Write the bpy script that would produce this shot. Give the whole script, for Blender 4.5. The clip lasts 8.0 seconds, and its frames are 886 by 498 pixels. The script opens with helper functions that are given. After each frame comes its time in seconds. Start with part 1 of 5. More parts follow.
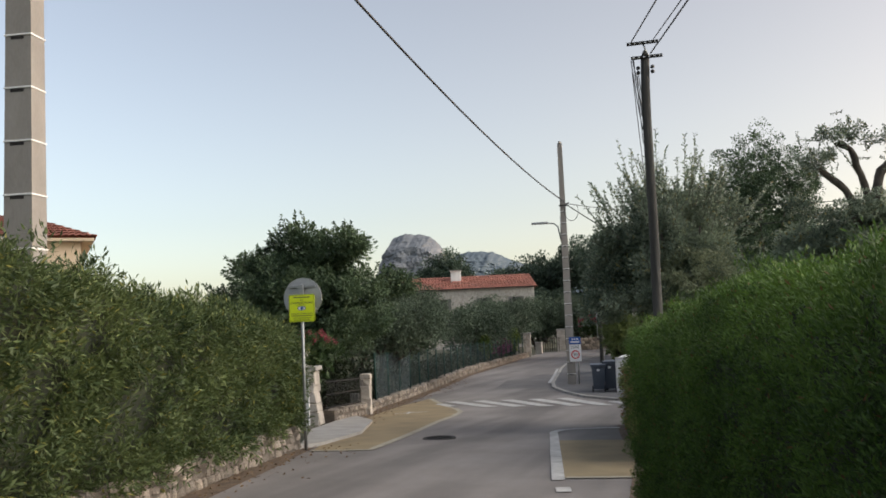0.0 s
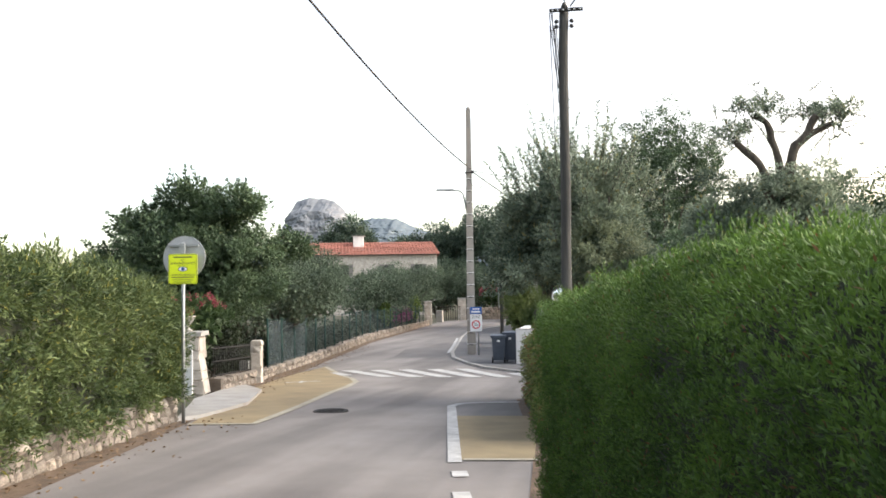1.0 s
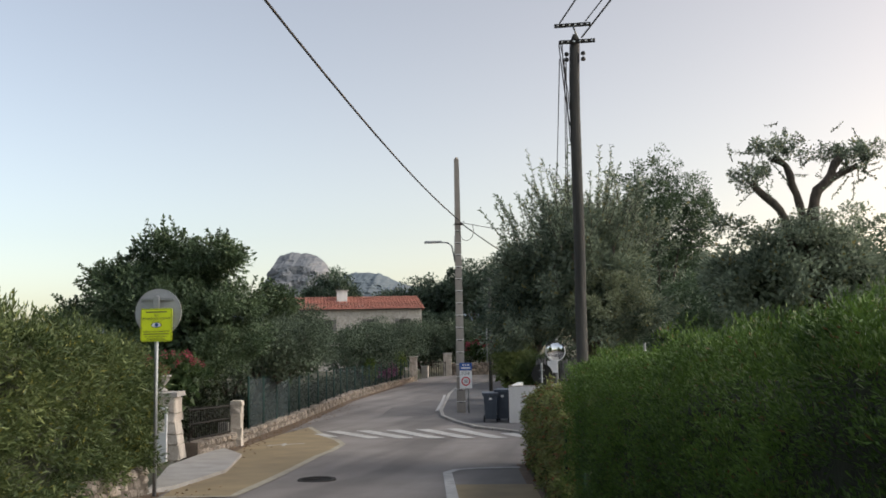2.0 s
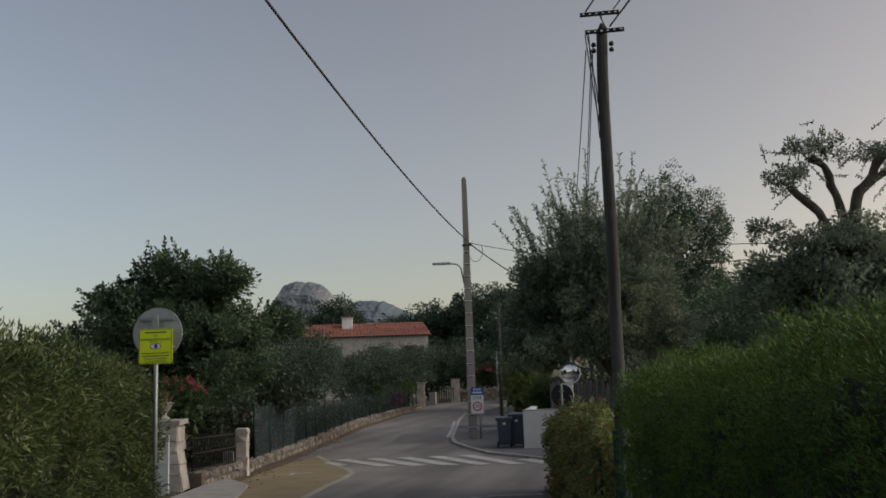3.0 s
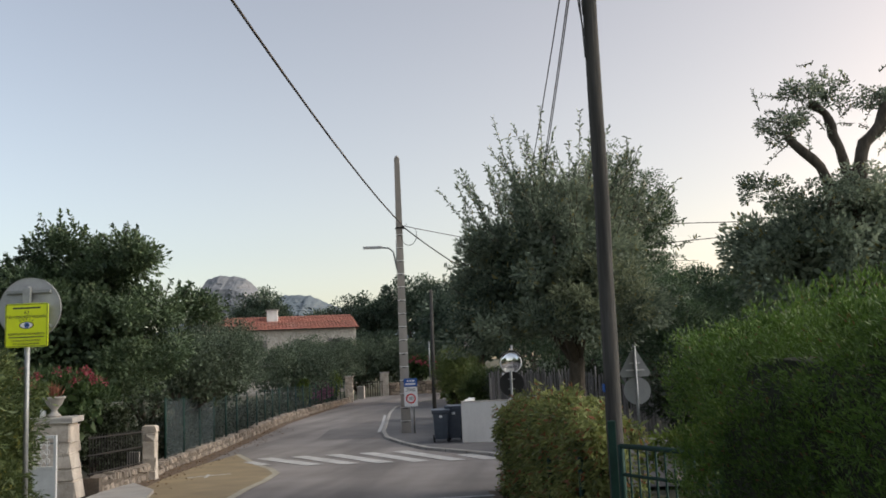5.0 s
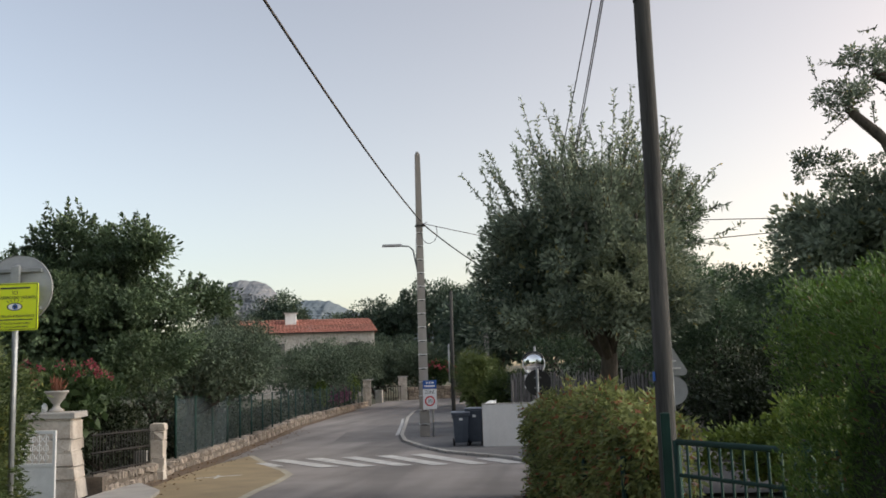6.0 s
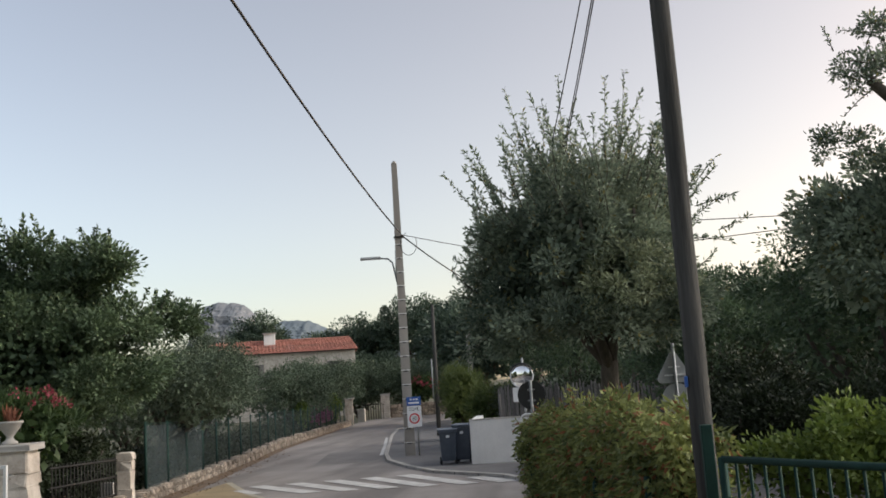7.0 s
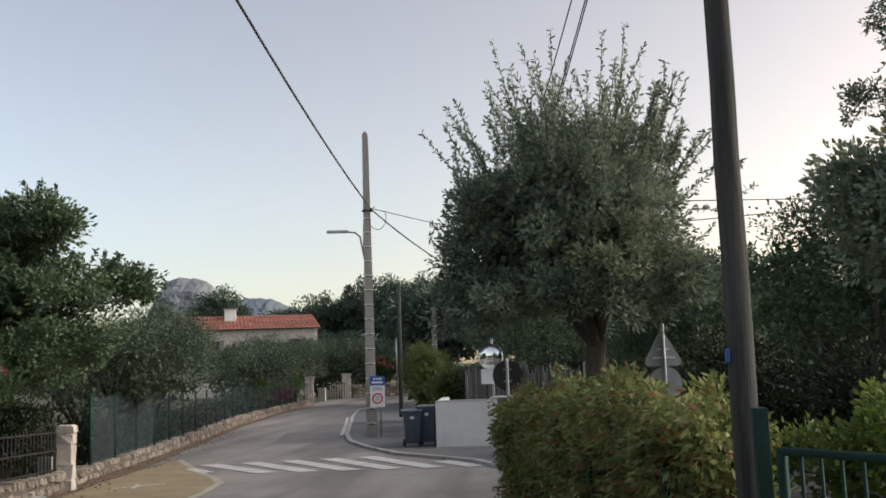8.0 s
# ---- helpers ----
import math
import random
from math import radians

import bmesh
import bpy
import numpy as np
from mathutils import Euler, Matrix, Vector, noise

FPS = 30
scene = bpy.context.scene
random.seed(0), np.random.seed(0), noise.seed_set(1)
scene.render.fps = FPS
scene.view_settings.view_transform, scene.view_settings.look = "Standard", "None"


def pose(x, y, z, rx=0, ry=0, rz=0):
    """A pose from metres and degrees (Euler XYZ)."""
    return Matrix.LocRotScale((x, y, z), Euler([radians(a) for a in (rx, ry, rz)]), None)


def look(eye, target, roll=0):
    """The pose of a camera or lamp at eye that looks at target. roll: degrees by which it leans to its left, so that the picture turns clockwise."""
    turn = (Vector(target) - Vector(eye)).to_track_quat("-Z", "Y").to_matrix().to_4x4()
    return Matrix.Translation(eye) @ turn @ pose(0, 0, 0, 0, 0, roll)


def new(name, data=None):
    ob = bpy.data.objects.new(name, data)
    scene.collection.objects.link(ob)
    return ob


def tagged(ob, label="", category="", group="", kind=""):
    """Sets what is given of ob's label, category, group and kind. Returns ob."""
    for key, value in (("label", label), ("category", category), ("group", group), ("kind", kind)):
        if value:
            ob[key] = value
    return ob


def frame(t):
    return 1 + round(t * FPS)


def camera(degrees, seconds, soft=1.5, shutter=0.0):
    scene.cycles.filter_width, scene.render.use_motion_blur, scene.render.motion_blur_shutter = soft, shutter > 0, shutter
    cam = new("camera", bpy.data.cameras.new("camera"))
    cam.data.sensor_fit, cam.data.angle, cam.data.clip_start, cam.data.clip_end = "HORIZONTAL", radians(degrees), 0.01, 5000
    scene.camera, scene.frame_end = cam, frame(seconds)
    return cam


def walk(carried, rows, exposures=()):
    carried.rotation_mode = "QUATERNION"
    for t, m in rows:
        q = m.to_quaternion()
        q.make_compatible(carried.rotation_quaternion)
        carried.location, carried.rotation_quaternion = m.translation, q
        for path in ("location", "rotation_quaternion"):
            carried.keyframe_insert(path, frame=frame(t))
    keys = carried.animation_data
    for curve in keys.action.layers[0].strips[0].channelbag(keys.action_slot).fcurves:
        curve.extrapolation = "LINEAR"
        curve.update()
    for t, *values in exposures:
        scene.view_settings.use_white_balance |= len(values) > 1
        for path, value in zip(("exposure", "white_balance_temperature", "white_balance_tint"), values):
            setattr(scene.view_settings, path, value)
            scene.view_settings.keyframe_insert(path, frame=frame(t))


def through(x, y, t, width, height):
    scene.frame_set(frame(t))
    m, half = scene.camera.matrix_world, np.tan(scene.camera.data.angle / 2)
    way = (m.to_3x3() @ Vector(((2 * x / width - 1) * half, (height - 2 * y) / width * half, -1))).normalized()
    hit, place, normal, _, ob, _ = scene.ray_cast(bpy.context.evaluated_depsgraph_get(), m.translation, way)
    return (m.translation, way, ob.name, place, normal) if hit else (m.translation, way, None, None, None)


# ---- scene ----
cam = camera(53.1, 8.0, 1.7)
PATH = [
    (0, (0.392, -0.203, 2.128), (-0.208, 1.698, 2.293), -2.4),
    (0.5, (0.374, 0.322, 2.116), (-0.171, 2.245, 2.185), -1.9),
    (1, (0.188, 0.822, 2.139), (-0.206, 2.781, 2.224), -0.8),
    (1.5, (0.005, 1.435, 2.187), (-0.339, 3.396, 2.369), -1.2),
    (1.7, (-0.101, 1.619, 2.181), (-0.456, 3.578, 2.373), -1.0),
    (2.8, (-0.545, 2.528, 2.091), (-0.884, 4.481, 2.35), -1.3),
    (3, (-0.599, 2.683, 2.045), (-0.957, 4.632, 2.312), -1.9),
    (3.5, (-0.76, 3.162, 2.01), (-1.095, 5.115, 2.284), -2.9),
    (4, (-0.898, 3.709, 1.988), (-1.195, 5.67, 2.251), -2.3),
    (4.5, (-1.055, 4.222, 1.954), (-1.295, 6.192, 2.205), -3.1),
    (4.7, (-1.096, 4.443, 1.939), (-1.308, 6.416, 2.188), -3.0),
    (5.8, (-1.321, 5.492, 1.751), (-1.531, 7.465, 2.001), -1.3),
    (6, (-1.335, 5.687, 1.724), (-1.574, 7.655, 1.988), -1.8),
    (6.5, (-1.455, 6.241, 1.717), (-1.743, 8.198, 2.015), -3.5),
    (7, (-1.543, 6.734, 1.699), (-1.731, 8.703, 1.996), -3.7),
    (7.5, (-1.602, 7.293, 1.667), (-1.721, 9.269, 1.954), -2.6),
    (8, (-1.8, 7.829, 1.615), (-1.913, 9.81, 1.871), -2.0),
]
EXPOSURES = [(0, 1.2), (0.5, 1.4), (1.0, 2.3), (1.2, 2.3), (1.5, 1.75), (1.7, 1.6), (2.8, 0.2), (3.0, 0.32), (3.5, 0.52), (4.0, 0.98), (4.5, 1.1), (5.8, 1.28), (8, 1.25)]
walk(cam, [(t, look(eye, target, roll)) for t, eye, target, roll in PATH], EXPOSURES)

# ---- light ----
world = bpy.data.worlds.new("dusk_sky")
scene.world = world
world.use_nodes = True
wn, wl = world.node_tree.nodes, world.node_tree.links
def sky_layer(elevation, rotation, dust, saturation, tint):
    """One layer of evening sky, softened and tinted by haze."""
    sky = wn.new("ShaderNodeTexSky")
    sky.sky_type = "NISHITA"
    sky.sun_disc = False
    sky.sun_elevation, sky.sun_rotation = radians(elevation), radians(rotation)
    sky.altitude = 300
    sky.air_density, sky.dust_density, sky.ozone_density = 1.0, dust, 1.6
    soften = wn.new("ShaderNodeHueSaturation")
    soften.inputs["Saturation"].default_value = saturation
    wl.new(sky.outputs[0], soften.inputs["Color"])
    haze = wn.new("ShaderNodeMix")
    haze.data_type, haze.blend_type = "RGBA", "MULTIPLY"
    haze.inputs[0].default_value = 1.0
    haze.inputs[7].default_value = (*tint, 1)
    wl.new(soften.outputs[0], haze.inputs[6])
    return haze.outputs[2]


# clear air, and the warm glow of the low sun in the haze
glow = wn.new("ShaderNodeMix")
glow.data_type, glow.blend_type = "RGBA", "ADD"
glow.inputs[0].default_value = 1.0
wl.new(sky_layer(9, 90, 1.2, 0.7, (0.61, 0.665, 0.745)), glow.inputs[6])
wl.new(sky_layer(9, 55, 3.0, 0.5, (0.46, 0.3, 0.165)), glow.inputs[7])
wl.new(glow.outputs[2], wn["Background"].inputs[0])
wn["Background"].inputs[1].default_value = 0.132
sun = new("sun", bpy.data.lights.new("sun", "SUN"))
sun.data.energy, sun.data.angle, sun.data.color = 1.5, radians(45), (1.0, 0.94, 0.86)
sun.matrix_world = look((17, 2, 10.5), (0, 0, 0))

# ---- helpers of this scene ----
rng = np.random.default_rng(7)
GROUND_Y = (-20, 0, 7.8, 14, 17.7, 26, 32, 38, 60, 75, 120, 400)
GROUND_Z = (1.7, 0.52, 0.1, -0.03, -0.23, -0.52, -0.7, -0.83, -1.0, -1.15, -1.3, -1.3)


def g(y):
    """Height of the ground at y along the street."""
    return float(np.mean([np.interp(y + d, GROUND_Y, GROUND_Z) for d in (-1.2, -0.6, 0, 0.6, 1.2)]))


def along(points, y):
    """x of a line given by (x, y) corners at y."""
    return float(np.interp(y, [p[1] for p in points], [p[0] for p in points]))


LEFT = ((-2.2, -14), (-4.7, 0), (-6.37, 9.8), (-6.79, 12.3), (-7.2, 14.8), (-8.8, 18.5), (-9.55, 22), (-9.75, 24.1), (-10.35, 26.3),
        (-11.05, 30), (-12.25, 37), (-13.95, 48.7), (-15.45, 67.5), (-16.2, 76), (-16.8, 84))
RIGHT = ((3.8, -14), (1.35, -1), (-0.5, 8.8), (-0.72, 11.5), (-1.0, 14), (-1.95, 20))
KERB = ((-1.9, 26.2), (-2.5, 28.0), (-4.5, 30.8), (-5.6, 33.4), (-6.7, 36.6), (-7.4, 40), (-9.4, 53.5), (-10.4, 62), (-9.5, 72), (-6, 80))


def mesh(name, verts, faces, mat, smooth=False):
    me = bpy.data.meshes.new(name)
    me.from_pydata([tuple(v) for v in verts], [], [tuple(f) for f in faces])
    me.materials.append(mat)
    if smooth:
        me.polygons.foreach_set("use_smooth", [True] * len(me.polygons))
    me.update()
    return me


def part(name, me, parent=None, label="", at=None):
    """Links a mesh (or a bmesh with its material) as one object under a thing."""
    ob = new(name, me)
    if parent is not None:
        ob.parent = parent
    if at is not None:
        ob.matrix_basis = at
    return tagged(ob, label)


def thing(name, label, category, at=None, group="", kind=""):
    ob = new(name)
    ob.empty_display_size = 0.2
    if at is not None:
        ob.matrix_basis = at
    return tagged(ob, label, category, group, kind)


def done(bm, name, mat, smooth=False):
    bmesh.ops.recalc_face_normals(bm, faces=bm.faces)
    me = bpy.data.meshes.new(name)
    bm.to_mesh(me)
    bm.free()
    me.materials.append(mat)
    if smooth:
        me.polygons.foreach_set("use_smooth", [True] * len(me.polygons))
    return me


def box(bm, x0, x1, y0, y1, z0, z1, bevel=0.0):
    r = bmesh.ops.create_cube(bm, size=1)
    vs = r["verts"]
    bmesh.ops.transform(bm, verts=vs, matrix=Matrix.Translation(((x0 + x1) / 2, (y0 + y1) / 2, (z0 + z1) / 2)) @ Matrix.Diagonal((x1 - x0, y1 - y0, z1 - z0, 1)))
    if bevel:
        es = list({e for v in vs for e in v.link_edges})
        bmesh.ops.bevel(bm, geom=es, offset=bevel, segments=2, affect="EDGES", profile=0.6)


def boxed(name, mat, x0, x1, y0, y1, z0, z1, bevel=0.0):
    bm = bmesh.new()
    box(bm, x0, x1, y0, y1, z0, z1, bevel)
    return done(bm, name, mat)


def tube_data(pts, radii, seg=8, caps=True):
    """Verts and faces of a tapered tube along pts."""
    pts = [Vector(p) for p in pts]
    verts, faces, q, last = [], [], None, None
    for i, p in enumerate(pts):
        d = (pts[min(i + 1, len(pts) - 1)] - pts[max(i - 1, 0)]).normalized()
        q = d.to_track_quat("Z", "X") if q is None else last.rotation_difference(d) @ q
        last = d
        for k in range(seg):
            a = 2 * math.pi * k / seg
            verts.append(p + q @ Vector((math.cos(a) * radii[i], math.sin(a) * radii[i], 0)))
    for i in range(len(pts) - 1):
        for k in range(seg):
            a, b = i * seg + k, i * seg + (k + 1) % seg
            faces.append((a, b, b + seg, a + seg))
    if caps:
        faces.append(tuple(range(seg))[::-1])
        faces.append(tuple(range((len(pts) - 1) * seg, len(pts) * seg)))
    return verts, faces


def tube(name, mat, pts, radii, seg=8):
    if isinstance(radii, (int, float)):
        radii = [radii] * len(pts)
    v, f = tube_data(pts, radii, seg)
    return mesh(name, v, f, mat, True)


def lathe(name, mat, profile, seg=20):
    """A turned shape from (radius, height) pairs."""
    verts, faces = [], []
    for r, z in profile:
        for k in range(seg):
            a = 2 * math.pi * k / seg
            verts.append((r * math.cos(a), r * math.sin(a), z))
    for i in range(len(profile) - 1):
        for k in range(seg):
            a, b = i * seg + k, i * seg + (k + 1) % seg
            faces.append((a, b, b + seg, a + seg))
    faces.append(tuple(range(seg))[::-1])
    faces.append(tuple(range((len(profile) - 1) * seg, len(profile) * seg)))
    return mesh(name, verts, faces, mat, True)


def slab(name, mat, outline, lift, thick=0.0, step=0.8):
    """A flat sheet with an outline of (x, y) corners that follows the ground, lift metres above it."""
    bm = bmesh.new()
    vs = [bm.verts.new((x, y, 0)) for x, y in outline]
    bm.faces.new(vs)
    ys = [p[1] for p in outline]
    y = math.floor(min(ys) / step) * step + step
    while y < max(ys):
        bmesh.ops.bisect_plane(bm, geom=bm.verts[:] + bm.edges[:] + bm.faces[:], plane_co=(0, y, 0), plane_no=(0, 1, 0))
        y += step
    if thick:
        r = bmesh.ops.extrude_face_region(bm, geom=bm.faces[:])
        for v in r["geom"]:
            if isinstance(v, bmesh.types.BMVert):
                v.co.z += thick
    for v in bm.verts:
        v.co.z += g(v.co.y) + lift
    bmesh.ops.triangulate(bm, faces=[f for f in bm.faces if len(f.verts) > 4])
    me = done(bm, name, mat)
    return me


def ribbon(name, mat, left, right, y0, y1, step, lift, columns=4):
    """A sheet between two lines, cut across every step metres."""
    n = max(2, int((y1 - y0) / step) + 1)
    verts, faces = [], []
    for i in range(n):
        y = y0 + (y1 - y0) * i / (n - 1)
        a, b = left(y), right(y)
        for k in range(columns + 1):
            verts.append((a + (b - a) * k / columns, y, g(y) + lift))
    for i in range(n - 1):
        for k in range(columns):
            a = i * (columns + 1) + k
            faces.append((a, a + 1, a + columns + 2, a + columns + 1))
    return mesh(name, verts, faces, mat)


# ---- materials ----
def surface(name, dark, light, scale=3.0, rough=0.8, metal=0.0, bump=0.3, grain=60.0, vary=0.0, island=False, contrast=0.25, spec=0.5, stretch=(1, 1, 1)):
    """A surface with broad patches and fine grain between two colours."""
    m = bpy.data.materials.new(name)
    m.use_nodes = True
    n, l = m.node_tree.nodes, m.node_tree.links
    bsdf = n["Principled BSDF"]
    co = n.new("ShaderNodeTexCoord")
    mp = n.new("ShaderNodeMapping")
    mp.inputs["Scale"].default_value = stretch
    geo = n.new("ShaderNodeNewGeometry")
    l.new(geo.outputs["Position"] if not vary or island else co.outputs["Object"], mp.inputs[0])
    broad, fine = n.new("ShaderNodeTexNoise"), n.new("ShaderNodeTexNoise")
    broad.inputs["Scale"].default_value, fine.inputs["Scale"].default_value = scale, grain
    broad.inputs["Detail"].default_value, fine.inputs["Detail"].default_value = 6, 4
    broad.inputs["Roughness"].default_value = 0.62
    for t in (broad, fine):
        l.new(mp.outputs[0], t.inputs["Vector"])
    add = n.new("ShaderNodeMath")
    add.operation = "MULTIPLY_ADD"
    add.inputs[1].default_value = 0.35
    l.new(fine.outputs[0], add.inputs[0])
    l.new(broad.outputs[0], add.inputs[2])
    ramp = n.new("ShaderNodeValToRGB")
    ramp.color_ramp.elements[0].position, ramp.color_ramp.elements[1].position = 0.675 - contrast, 0.675 + contrast
    ramp.color_ramp.elements[0].color, ramp.color_ramp.elements[1].color = (*dark, 1), (*light, 1)
    l.new(add.outputs[0], ramp.inputs[0])
    colour = ramp.outputs[0]
    if vary:
        hsv = n.new("ShaderNodeHueSaturation")
        rnd = n.new("ShaderNodeNewGeometry").outputs["Random Per Island"] if island else n.new("ShaderNodeObjectInfo").outputs["Random"]
        mr = n.new("ShaderNodeMapRange")
        mr.inputs["To Min"].default_value, mr.inputs["To Max"].default_value = 1 - vary, 1 + vary
        l.new(rnd, mr.inputs[0])
        l.new(mr.outputs[0], hsv.inputs["Value"])
        l.new(colour, hsv.inputs["Color"])
        colour = hsv.outputs[0]
    l.new(colour, bsdf.inputs["Base Color"])
    bsdf.inputs["Roughness"].default_value, bsdf.inputs["Metallic"].default_value = rough, metal
    bsdf.inputs["Specular IOR Level"].default_value = spec
    if bump:
        bp = n.new("ShaderNodeBump")
        bp.inputs["Strength"].default_value, bp.inputs["Distance"].default_value = bump, 0.02
        l.new(add.outputs[0], bp.inputs["Height"])
        l.new(bp.outputs[0], bsdf.inputs["Normal"])
    return m


def leafy(name, dark, light, rare=None, rare_share=0.0, through=0.3, patch=1.2):
    """Leaves: each its own tone, broad patches through the plant, light shining through."""
    m = bpy.data.materials.new(name)
    m.use_nodes = True
    n, l = m.node_tree.nodes, m.node_tree.links
    bsdf = n["Principled BSDF"]
    geo = n.new("ShaderNodeNewGeometry")
    noise_n = n.new("ShaderNodeTexNoise")
    noise_n.inputs["Scale"].default_value, noise_n.inputs["Detail"].default_value = patch, 3
    l.new(geo.outputs["Position"], noise_n.inputs["Vector"])
    mixer = n.new("ShaderNodeMath")
    mixer.operation = "MULTIPLY_ADD"
    mixer.inputs[1].default_value = 0.55
    shift = n.new("ShaderNodeMath")
    shift.operation = "MULTIPLY_ADD"
    shift.inputs[1].default_value, shift.inputs[2].default_value = 1.7, -0.62
    l.new(noise_n.outputs[0], shift.inputs[0])
    l.new(geo.outputs["Random Per Island"], mixer.inputs[0])
    l.new(shift.outputs[0], mixer.inputs[2])
    ramp = n.new("ShaderNodeValToRGB")
    e = ramp.color_ramp.elements
    e[0].color, e[1].color = (*dark, 1), (*light, 1)
    e[0].position, e[1].position = 0.1, 0.95
    l.new(mixer.outputs[0], ramp.inputs[0])
    colour = ramp.outputs[0]
    if rare:
        pick = n.new("ShaderNodeMath")
        pick.operation = "GREATER_THAN"
        pick.inputs[1].default_value = 1 - rare_share
        white = n.new("ShaderNodeTexWhiteNoise")
        white.noise_dimensions = "1D"
        l.new(geo.outputs["Random Per Island"], white.inputs["W"])
        l.new(white.outputs["Value"], pick.inputs[0])
        mix = n.new("ShaderNodeMix")
        mix.data_type = "RGBA"
        l.new(pick.outputs[0], mix.inputs[0])
        l.new(colour, mix.inputs[6])
        mix.inputs[7].default_value = (*rare, 1)
        colour = mix.outputs[2]
    l.new(colour, bsdf.inputs["Base Color"])
    bsdf.inputs["Roughness"].default_value = 0.55
    bsdf.inputs["Specular IOR Level"].default_value = 0.35
    tr = n.new("ShaderNodeBsdfTranslucent")
    l.new(colour, tr.inputs["Color"])
    ms = n.new("ShaderNodeMixShader")
    ms.inputs[0].default_value = through
    l.new(bsdf.outputs[0], ms.inputs[1])
    l.new(tr.outputs[0], ms.inputs[2])
    l.new(ms.outputs[0], n["Material Output"].inputs[0])
    return m


ASPHALT = surface("asphalt", (0.142, 0.127, 0.117), (0.25, 0.228, 0.212), 0.5, 0.85, 0, 0.35, 90, contrast=0.32)
_n, _l = ASPHALT.node_tree.nodes, ASPHALT.node_tree.links
_geo, _map, _tracks = _n.new("ShaderNodeNewGeometry"), _n.new("ShaderNodeMapping"), _n.new("ShaderNodeTexNoise")
_map.inputs["Rotation"].default_value = (0, 0, radians(-12))
_map.inputs["Scale"].default_value = (0.55, 0.045, 1)
_tracks.inputs["Scale"].default_value, _tracks.inputs["Detail"].default_value = 1.6, 3
_l.new(_geo.outputs["Position"], _map.inputs[0])
_l.new(_map.outputs[0], _tracks.inputs["Vector"])
_worn, _tone = _n.new("ShaderNodeMapRange"), _n.new("ShaderNodeHueSaturation")
_worn.inputs["From Min"].default_value, _worn.inputs["From Max"].default_value = 0.38, 0.62
_worn.inputs["To Min"].default_value, _worn.inputs["To Max"].default_value = 0.78, 1.22
_l.new(_tracks.outputs[0], _worn.inputs[0])
_l.new(_worn.outputs[0], _tone.inputs["Value"])
_base = _n["Principled BSDF"].inputs["Base Color"]
_l.new(_base.links[0].from_socket, _tone.inputs["Color"])
_l.new(_tone.outputs[0], _base)
PAVE = surface("pavement_asphalt", (0.085, 0.083, 0.084), (0.15, 0.147, 0.146), 0.8, 0.88, 0, 0.35, 90)
SOIL = surface("dry_soil_and_grass", (0.03, 0.036, 0.015), (0.095, 0.085, 0.048), 1.5, 0.95, 0, 0.6, 25)
LITTER = surface("dry_leaf_litter", (0.06, 0.042, 0.028), (0.19, 0.13, 0.085), 5, 0.95, 0, 0.6, 40)
YELLOW = surface("worn_ochre_paint", (0.19, 0.145, 0.085), (0.34, 0.265, 0.15), 1.1, 0.85, 0, 0.25, 70, contrast=0.3)
WHITE = surface("worn_white_road_paint", (0.3, 0.29, 0.275), (0.63, 0.62, 0.59), 4, 0.7, 0, 0.2, 80)
CONCRETE = surface("grey_concrete", (0.27, 0.255, 0.23), (0.43, 0.41, 0.38), 1.6, 0.9, 0, 0.3, 45)
POLEC = surface("pole_concrete", (0.2, 0.183, 0.165), (0.3, 0.28, 0.255), 1.4, 0.9, 0, 0.2, 40, stretch=(1, 1, 0.4))
RENDERW = surface("white_render", (0.6, 0.595, 0.58), (0.86, 0.85, 0.83), 1.6, 0.92, 0, 0.35, 30, contrast=0.34, stretch=(1, 1, 0.6))
STONE = surface("limestone", (0.085, 0.066, 0.05), (0.37, 0.32, 0.265), 6, 0.9, 0, 0.6, 40, vary=0.45, contrast=0.3)
STONES = surface("limestone_rubble", (0.08, 0.062, 0.047), (0.31, 0.265, 0.22), 6, 0.9, 0, 0.6, 40, vary=0.45, island=True, contrast=0.3)
MORTAR = surface("wall_mortar", (0.06, 0.048, 0.037), (0.17, 0.14, 0.112), 5, 0.95, 0, 0.6, 40)
PLASTER = surface("old_pillar_plaster", (0.33, 0.28, 0.23), (0.62, 0.57, 0.5), 2.6, 0.9, 0, 0.5, 30, contrast=0.22)
WOOD = surface("weathered_pole_wood", (0.03, 0.03, 0.029), (0.085, 0.083, 0.078), 5, 0.95, 0, 0.8, 30, spec=0.2, stretch=(3, 3, 0.16))
BARK = surface("bark", (0.03, 0.025, 0.02), (0.12, 0.1, 0.08), 6, 0.95, 0, 0.9, 30, stretch=(1.6, 1.6, 0.5))
STEEL = surface("galvanised_steel", (0.2, 0.21, 0.21), (0.36, 0.37, 0.37), 6, 0.5, 0.6, 0.1, 60)
SIGNBACK = surface("grey_sign_back", (0.3, 0.31, 0.32), (0.42, 0.43, 0.44), 4, 0.5, 0.3, 0.05, 40)
BLACK = surface("black_paint", (0.01, 0.01, 0.011), (0.025, 0.025, 0.026), 8, 0.5, 0, 0.05, 60)
DARKIRON = surface("dark_iron", (0.014, 0.014, 0.014), (0.038, 0.034, 0.03), 8, 0.75, 0, 0.2, 60, spec=0.25)
GREENPAINT = surface("dark_green_paint", (0.008, 0.028, 0.022), (0.014, 0.046, 0.036), 6, 0.75, 0, 0.1, 60, spec=0.2)
